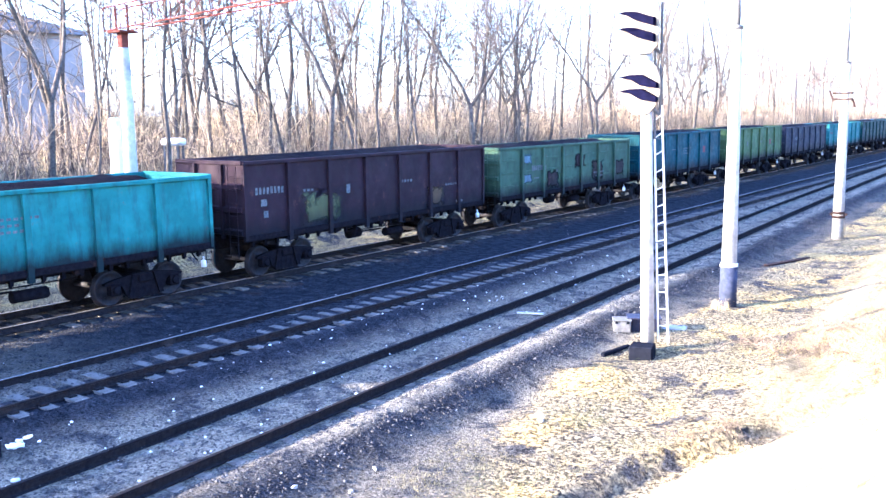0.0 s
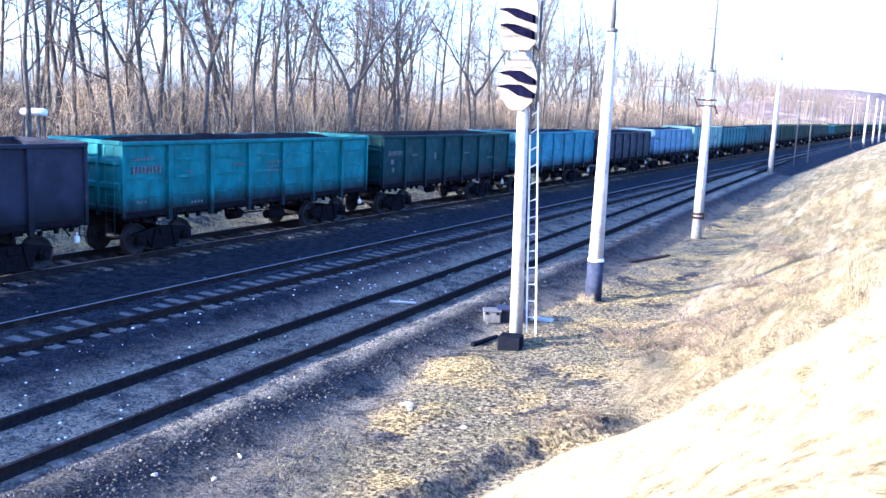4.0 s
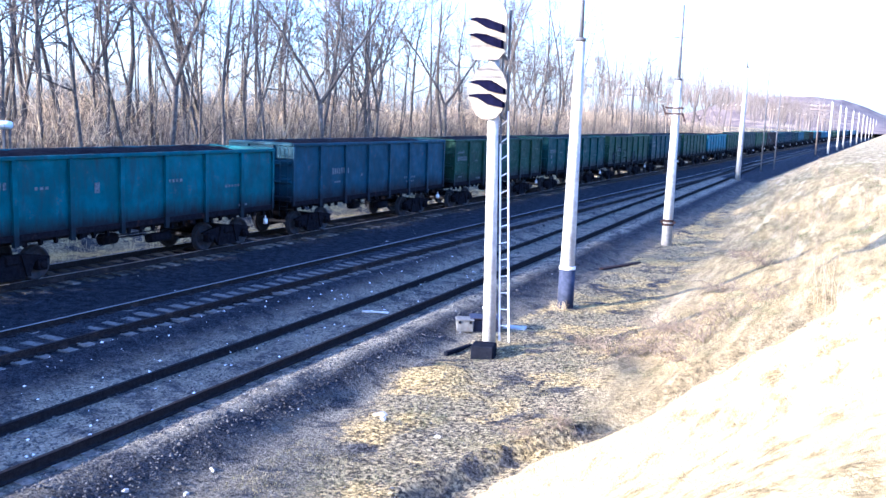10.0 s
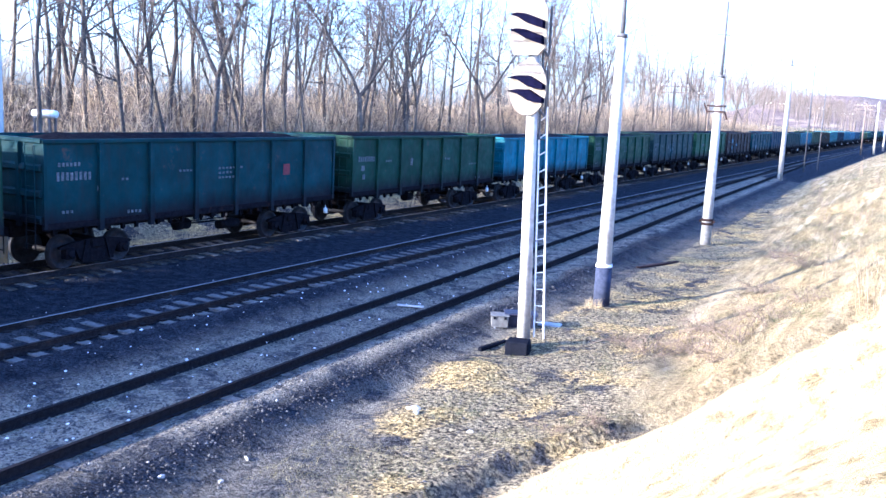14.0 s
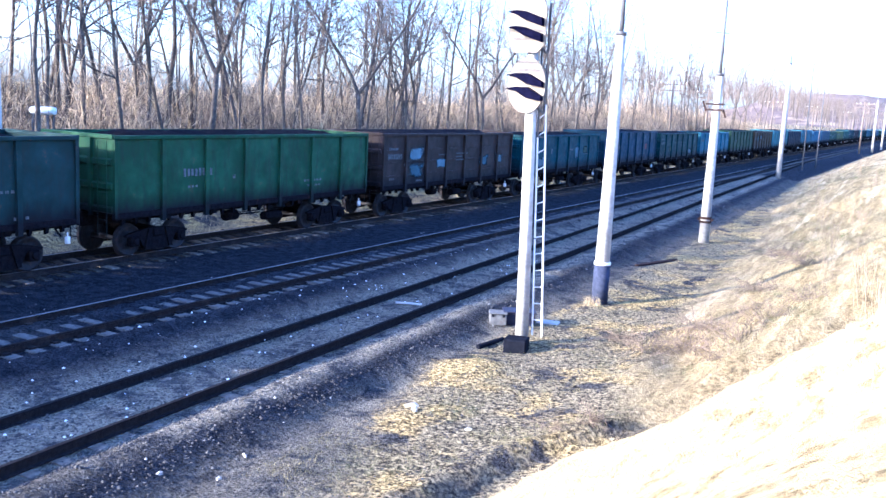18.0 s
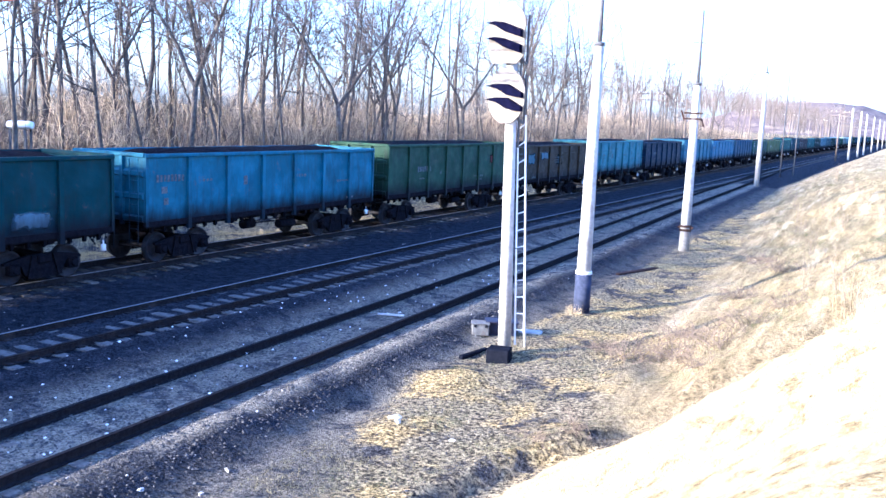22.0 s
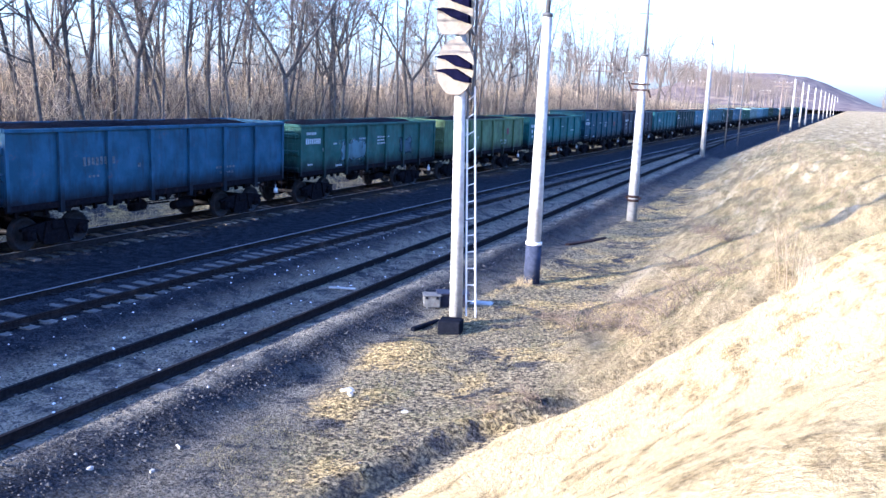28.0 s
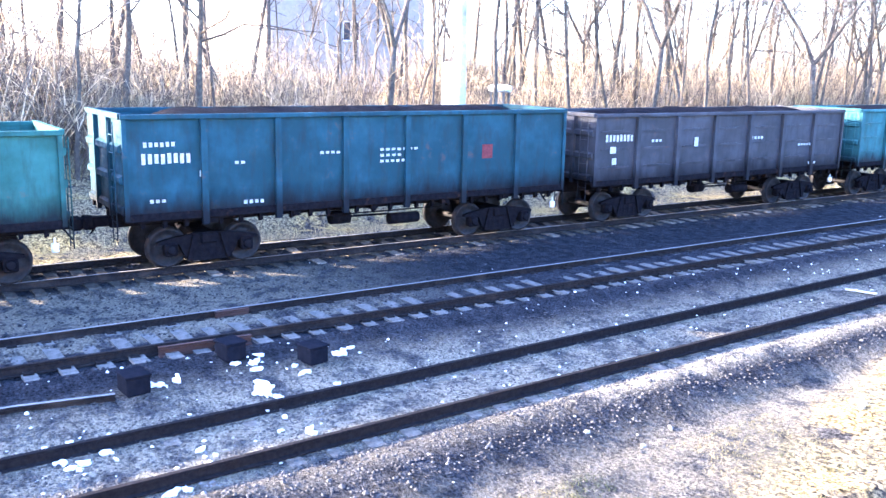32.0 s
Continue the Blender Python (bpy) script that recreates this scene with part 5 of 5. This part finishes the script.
# ---- house ----
def build_house():
    h = tagged(new("house"), "grey panel house with a low roof behind the trees", "house")
    x0, x1, y0, y1, z0, z1 = -76.0, -62.0, 26.4, 39.6, 2.0, 10.9
    wins = [(32.4, 6.4)]
    ys = sorted({y0, y1, *[w[0] for w in wins], *[w[0] + 1.5 for w in wins]})
    zs = sorted({z0, z1, *[w[1] for w in wins], *[w[1] + 1.5 for w in wins]})
    for ya, yb in zip(ys, ys[1:]):
        for za, zb in zip(zs, zs[1:]):
            if (ya, za) in wins:
                continue
            bm = bmesh.new()
            box(bm, x1 - 0.35, x1, ya, yb, za, zb)
            part("wall_panel", bm, M_PANEL, h)
    bm = bmesh.new()
    box(bm, x0, x1 - 0.35, y0, y0 + 0.35, z0, z1)
    part("end_wall", bm, M_PANEL, h)
    bm = bmesh.new()
    box(bm, x0, x1 - 0.35, y1 - 0.35, y1, z0, z1)
    part("end_wall", bm, M_PANEL, h)
    bm = bmesh.new()
    box(bm, x0, x0 + 0.35, y0 + 0.35, y1 - 0.35, z0, z1)
    part("back_wall", bm, M_PANEL, h)
    bm = bmesh.new()
    pr = [(y0 - 0.5, z1 + 0.002), (y1 + 0.5, z1 + 0.002), (y1 + 0.5, z1 + 0.2), (y0 - 0.5, z1 + 2.5)]
    prism(bm, pr, x0 - 0.5, x1 + 0.5)
    part("roof", bm, M_ROOF, h)
    for y, z in wins:
        w = new("window")
        w.parent = h
        bm = bmesh.new()
        for a, b, c, d in ((y, y + 0.1, z, z + 1.5), (y + 1.4, y + 1.5, z, z + 1.5), (y + 0.1, y + 1.4, z, z + 0.1), (y + 0.1, y + 1.4, z + 1.4, z + 1.5), (y + 0.7, y + 0.78, z + 0.1, z + 1.4)):
            box(bm, x1 - 0.22, x1 - 0.12, a, b, c, d)
        part("frame", bm, M_WHITEPAINT, w)
        bm = bmesh.new()
        box(bm, x1 - 0.2, x1 - 0.17, y + 0.1, y + 1.4, z + 0.1, z + 1.4)
        part("pane", bm, M_GLASS, w)
        bm = bmesh.new()
        box(bm, x1, x1 + 0.12, y - 0.1, y + 1.6, z - 0.08, z - 0.02)
        part("sill", bm, M_CONC, w)


# ---- trees ----
def limb_mesh(name, limbs, mat):
    """Tapered many-sided limbs, each a line of points with radii, as one mesh."""
    vs, fs = [], []
    for pts, rad, n in limbs:
        pts = np.asarray(pts, float)
        d = np.gradient(pts, axis=0)
        d /= np.linalg.norm(d, axis=1)[:, None] + 1e-9
        ref = np.where(np.abs(d[:, 2:3]) > 0.9, np.array([[1.0, 0, 0]]), np.array([[0, 0, 1.0]]))
        u = np.cross(d, ref)
        u /= np.linalg.norm(u, axis=1)[:, None]
        w = np.cross(d, u)
        o = len(vs)
        for i in range(len(pts)):
            for k in range(n):
                a = 6.28319 * k / n
                vs.append(tuple(pts[i] + rad[i] * (u[i] * math.cos(a) + w[i] * math.sin(a))))
        for i in range(len(pts) - 1):
            for k in range(n):
                fs.append((o + i * n + k, o + i * n + (k + 1) % n, o + (i + 1) * n + (k + 1) % n, o + (i + 1) * n + k))
        fs.append(tuple(o + (len(pts) - 1) * n + k for k in range(n)))
    return mesh_of(name, vs, fs, mat, True)


def line_of(rng, p, d, length, n, wander, lift=0.0):
    pts, p, d = [np.array(p)], np.array(p, float), np.array(d, float)
    for _ in range(n):
        d = d + rng.normal(0, wander, 3) + (0, 0, lift)
        d /= np.linalg.norm(d)
        p = p + d * length / n
        pts.append(p.copy())
    return pts, d


def side_dir(rng, d, spread):
    r = rng.normal(0, 1, 3)
    r -= d * (r @ d)
    r /= np.linalg.norm(r) + 1e-9
    v = d * math.cos(spread) + r * math.sin(spread)
    return v / np.linalg.norm(v)


def tree(seed, height, lean=0.0, forked=False, thick=0.16):
    thick *= 0.8
    rng = np.random.default_rng(seed)
    trunk, crown = [], []
    stems = []
    start = np.array([math.sin(lean), 0.0, math.cos(lean)])
    if forked:
        low, d = line_of(rng, (0, 0, -0.3), start, height * 0.32, 4, 0.05)
        trunk.append((low, list(np.linspace(thick, thick * 0.8, len(low))), 7))
        for s in (-1, 1):
            v = np.array([s * 0.5, rng.normal(0, 0.2), 0.85])
            pts, _ = line_of(rng, low[-1], v / np.linalg.norm(v), height * 0.65, 9, 0.09, 0.03)
            stems.append((pts, thick * 0.7))
    else:
        pts, _ = line_of(rng, (0, 0, -0.3), start, height, 14, 0.055, 0.03)
        stems.append((pts, thick))
    for pts, r0 in stems:
        rad = [r0 * (1 - 0.9 * (i / (len(pts) - 1)) ** 1.1) for i in range(len(pts))]
        trunk.append((pts, rad, 7))
        total = len(pts) - 1
        for _ in range(17 if not forked else 11):
            f = rng.uniform(0.3, 0.97)
            i = min(total - 1, int(f * total))
            w = f * total - i
            base = pts[i] * (1 - w) + pts[i + 1] * w
            d = pts[i + 1] - pts[i]
            d /= np.linalg.norm(d)
            ln = height * (0.34 - 0.24 * f) * rng.uniform(0.7, 1.3)
            rb = max(0.018, rad[i] * 0.45)
            bp, _ = line_of(rng, base, side_dir(rng, d, rng.uniform(0.45, 1.15)), ln, 5, 0.24, 0.05)
            trunk.append((bp, list(np.linspace(rb, 0.012, len(bp))), 4))
            for _ in range(3):
                j = rng.integers(1, 5)
                dd = bp[j] - bp[j - 1]
                dd /= np.linalg.norm(dd)
                sp, _ = line_of(rng, bp[j], side_dir(rng, dd, rng.uniform(0.4, 0.9)), ln * rng.uniform(0.3, 0.55), 3, 0.15, 0.08)
                crown.append((sp, list(np.linspace(0.018, 0.010, len(sp))), 3))
                for _ in range(2):
                    q = sp[rng.integers(1, 4)]
                    dd = side_dir(rng, np.array([0, 0, 1.0]), rng.uniform(0.2, 1.7))
                    tp, _ = line_of(rng, q, dd, rng.uniform(0.4, 1.0), 2, 0.2, 0.08)
                    crown.append((tp, [0.011, 0.009, 0.006], 3))
    t = new("bare_tree")
    put("trunk", limb_mesh("trunk", trunk, M_BARK), t)
    put("crown", limb_mesh("crown", crown, M_TWIG), t, None, "fine bare twigs")
    return t


def bush(seed, height, stems=34):
    rng = np.random.default_rng(seed)
    limbs = []
    for _ in range(stems):
        b = (rng.normal(0, 0.7), rng.normal(0, 0.7), -0.1)
        d = side_dir(rng, np.array([0, 0, 1.0]), rng.uniform(0.05, 0.75))
        ln = height * rng.uniform(0.45, 1.15)
        pts, _ = line_of(rng, b, d, ln, 4, 0.1, 0.05)
        limbs.append((pts, list(np.linspace(0.02, 0.008, len(pts))), 3))
        for _ in range(9):
            j = rng.integers(1, 5)
            dd = side_dir(rng, np.array([0, 0, 1.0]), rng.uniform(0.3, 1.5))
            tp, _ = line_of(rng, pts[j], dd, rng.uniform(0.3, 0.9), 2, 0.25, 0.1)
            limbs.append((tp, [0.010, 0.008, 0.005], 3))
    o = new("bare_bush")
    put("brush", limb_mesh("brush", limbs, M_BRUSH), o)
    return o


def build_woods():
    kinds = [tree(s, h, l, f, th) for s, h, l, f, th in ((1, 15, 0.05, False, 0.17), (2, 17, -0.04, False, 0.2), (3, 13, 0.1, False, 0.13), (4, 15, 0.0, True, 0.2), (5, 16, 0.02, False, 0.15), (6, 12, 0.25, False, 0.12), (7, 18, -0.02, False, 0.22), (8, 12, 0.03, False, 0.08), (9, 14, -0.06, False, 0.1))]
    shrubs = [bush(20 + i, h) for i, h in enumerate((2.6, 3.2, 3.8, 2.2))]
    rng = random.Random(42)
    spots = [(-29.6, 34.0, 7, 5), (-29.8, 39.0, 8, 50), (-29.9, 49.0, 4, 80), (-30.5, 45.0, 3, 20), (-31.5, 52.5, 3, 100), (-33.0, 57.0, 5, 200)]
    tries = 0
    while len(spots) < 275 and tries < 30000:
        tries += 1
        far = len(spots) > 238
        y = rng.uniform(150, 420) if far else rng.uniform(-6, 165)
        if rng.random() < (0.72 if y > 100 else 0.5 if y > 62 else 0.55 if y < 22 else 0.15):
            continue
        x = rng.uniform(-44, -32) if far else -31.5 - 18 * rng.random() ** 1.2
        if any((x - a) ** 2 + (y - b) ** 2 < (1.7 if not far else 9.0) for a, b, _, _ in spots):
            continue
        if -78 < x < -60.5 and 26 < y < 45:
            continue
        spots.append((x, y, rng.choice((0, 1, 2, 4, 4, 6, 7, 7, 8, 8, 5)) if rng.random() < 0.93 else 3, rng.uniform(0, 360)))
    for x, y, k, r in spots:
        sc = rng.uniform(0.85, 1.15)
        t = copy_thing(kinds[k], pose(x, y, ground_z(x, y), 0, 0, r))
        t.scale = (sc, sc, sc)
        words = ("tall bare tree with grey-brown bark", "tall straight bare tree, thick grey trunk", "slender bare tree among the scrub", "bare tree forked low into two stems", "bare tree with thin grey trunk", "leaning bare tree with thin trunk", "big bare tree with stout trunk", "thin bare sapling among taller trees", "slim bare tree with pale bark")[k]
        tagged(t, words, "tree", "bare trees behind the train")
    n = 0
    while n < 285:
        y = -8 + 200 * rng.random() ** 1.25
        x = -32.0 - 15 * rng.random() ** 1.1
        n += 1
        sc = (rng.uniform(0.75, 1.3) + 0.035 * (-32.0 - x)) * (1 + 0.7 * noise.noise((y * 0.11, x * 0.11, 6.0)))
        b = copy_thing(rng.choice(shrubs), pose(x, y, ground_z(x, y), 0, 0, rng.uniform(0, 360)))
        b.scale = (sc, sc, sc)
        tagged(b, "dry leafless brush growing under the trees", "bush", "brush under the trees")
    for o in kinds + shrubs:
        for c in (*o.children, o):
            bpy.data.objects.remove(c)
    # the thin stems that fill the wood behind
    g = np.random.default_rng(31)
    limbs = []
    for _ in range(15000):
        y, x = g.uniform(-10, 230), -32.5 - 26 * g.random()
        h = g.uniform(0.8, 3.4) * (1 + 0.9 * noise.noise((x * 0.15, y * 0.15, 1.0)))
        e = np.array([x + g.normal(0, 0.8), y + g.normal(0, 0.8), ground_z(x, y) + h])
        b = np.array([x, y, ground_z(x, y) - 0.1])
        limbs.append(([b, (b + e) / 2 + g.normal(0, 0.16, 3), e], [0.018, 0.013, 0.006], 3))
    tagged(new("undergrowth", limb_mesh("undergrowth", limbs, M_BRUSH)), "thicket of thin dry stems under the trees", "undergrowth", kind="stuff")
    build_brambles()


def bramble(seed, spread, stems):
    """Low arching canes that root, rise and bend over, with short side twigs."""
    rng = np.random.default_rng(seed)
    limbs = []
    for _ in range(stems):
        a = rng.uniform(0, 6.283)
        reach, rise = spread * rng.uniform(0.4, 1.1), spread * rng.uniform(0.12, 0.45)
        b = rng.normal(0, 0.18 * spread, 2)
        pts = []
        for i in range(7):
            f = i / 6
            pts.append(np.array([b[0] + math.cos(a) * reach * f, b[1] + math.sin(a) * reach * f, rise * math.sin(2.6 * f) - 0.04]) + rng.normal(0, 0.02, 3))
        limbs.append((pts, list(np.linspace(0.011, 0.005, 7)), 3))
        for _ in range(5):
            j = rng.integers(1, 7)
            d = side_dir(rng, np.array([0, 0, 1.0]), rng.uniform(0.3, 1.4))
            tp, _ = line_of(rng, pts[j], d, rng.uniform(0.1, 0.35), 2, 0.25, 0.05)
            limbs.append((tp, [0.006, 0.005, 0.003], 3))
    o = new("bramble")
    put("cane_tangle", limb_mesh("cane_tangle", limbs, M_BRAMBLE), o)
    return o


def stalks(seed, height):
    rng = np.random.default_rng(seed)
    limbs = []
    for _ in range(7):
        b = np.array([rng.normal(0, 0.12), rng.normal(0, 0.12), -0.05])
        pts, _ = line_of(rng, b, side_dir(rng, np.array([0, 0, 1.0]), rng.uniform(0.02, 0.2)), height * rng.uniform(0.5, 1.05), 6, 0.06)
        limbs.append((pts, list(np.linspace(0.009, 0.005, len(pts))), 3))
        for j in range(3, len(pts)):
            tp, _ = line_of(rng, pts[j], side_dir(rng, np.array([0, 0, 1.0]), rng.uniform(0.3, 0.9)), rng.uniform(0.08, 0.22), 2, 0.2)
            limbs.append((tp, [0.007, 0.008, 0.004], 3))
    o = new("dry_weed")
    put("stalk_clump", limb_mesh("stalk_clump", limbs, M_STALK), o)
    return o


def build_brambles():
    kinds = [bramble(60 + i, r, n) for i, (r, n) in enumerate(((1.3, 26), (1.0, 18), (0.7, 14)))] + [stalks(70, 1.25), stalks(71, 0.8)]
    rng = random.Random(66)
    spots = [(-6.3, 21.2, 1, 0.8), (-5.5, 20.4, 0, 0.9), (-4.6, 20.9, 0, 1.0), (-3.5, 20.8, 0, 1.0), (-3.6, 19.0, 1, 1.0), (-3.1, 21.9, 0, 0.9), (-4.9, 22.4, 1, 1.0), (-4.75, 14.5, 2, 0.8), (-5.3, 14.0, 2, 0.6), (-2.6, 23.5, 1, 1.1), (-4.4, 27.5, 1, 1.0), (-3.4, 31.0, 1, 1.1), (-5.0, 36.0, 1, 1.2),
             (-1.05, 21.0, 3, 1.0), (-0.7, 20.4, 4, 1.0), (-1.3, 24.0, 3, 0.9), (-2.4, 27.0, 4, 1.0), (-3.0, 34.0, 3, 1.0), (-4.2, 42.0, 3, 1.0), (-5.2, 50.0, 3, 1.1), (-6.2, 58.0, 3, 1.1), (-7.0, 63.0, 4, 1.3), (-3.6, 46.0, 4, 1.2), (-2.2, 38.0, 4, 1.1), (-0.2, 32.0, 3, 0.8), (-1.0, 38.5, 3, 0.9), (-2.0, 45.0, 3, 1.0), (-0.6, 50.0, 4, 1.3), (-3.0, 55.0, 3, 1.0), (-1.6, 60.0, 3, 1.1), (-4.6, 66.0, 3, 1.2), (-2.8, 41.0, 4, 1.2), (0.4, 42.0, 3, 0.9)]
    for x, y, k, s in spots:
        c = copy_thing(kinds[k], pose(x, y, ground_z(x, y), 0, 0, rng.uniform(0, 360)))
        c.scale = (s, s, s)
        if k < 3:
            tagged(c, "low tangle of dry arching bramble canes on the bank", "bramble", "brambles on the bank")
        else:
            tagged(c, "tall dry weed stalks standing in the bank's grass", "weed", "dry weeds on the bank")
    for o in kinds:
        for c in (*o.children, o):
            bpy.data.objects.remove(c)


def build_far_wood():
    """The wooded rise where the line runs out of sight."""
    rng = np.random.default_rng(77)
    limbs = []
    xs, ys = [-420 + 18 * i for i in range(26)], [560 + 20 * i for i in range(26)]
    vs = [(x, y, 2.0 + 25 * smooth(30, -50, x) * smooth(-190, -90, x) * math.sin(math.pi * (y - 560) / 500) * (1 + 0.35 * noise.noise((x * 0.02, y * 0.02, 0.0)))) for y in ys for x in xs]
    fs = [(j * 26 + i, j * 26 + i + 1, j * 26 + i + 27, j * 26 + i + 26) for j in range(25) for i in range(25)]
    tagged(new("backdrop_hill", mesh_of("hill", vs, fs, M_HILL, True)), "brown wooded hill far along the line", "hill", kind="structure")
    for _ in range(900):
        y = rng.uniform(420, 900)
        x = rng.uniform(-160, -30) if rng.random() < 0.7 else rng.uniform(14, 120)
        z = 3 + 14 * smooth(-30, -110, x) if x < 0 else 2.2
        h = rng.uniform(8, 16)
        pts = [np.array([x, y, z - 1]), np.array([x + rng.normal(0, 0.4), y, z + h * 0.5]), np.array([x + rng.normal(0, 0.9), y, z + h])]
        limbs.append((pts, [0.25, 0.16, 0.05], 4))
        for _ in range(9):
            b = pts[1] + (pts[2] - pts[1]) * rng.uniform(-0.4, 0.9)
            e = b + np.array([rng.normal(0, 2.2), rng.normal(0, 1.0), rng.uniform(0.8, 3.5)])
            limbs.append(([b, (b + e) / 2 + rng.normal(0, 0.2, 3), e], [0.1, 0.08, 0.04], 3))
    tagged(new("distant_wood", limb_mesh("distant_wood", limbs, M_TWIG)), "distant bare woodland along the line", "woodland", kind="stuff")


# ---- build ----
build_ground()
build_tracks()
build_house()
build_portal()
build_signal()
build_poles()
build_track_boxes()
build_train()
build_woods()
build_far_wood()
scatter_stones()
scatter_grass()
motions()
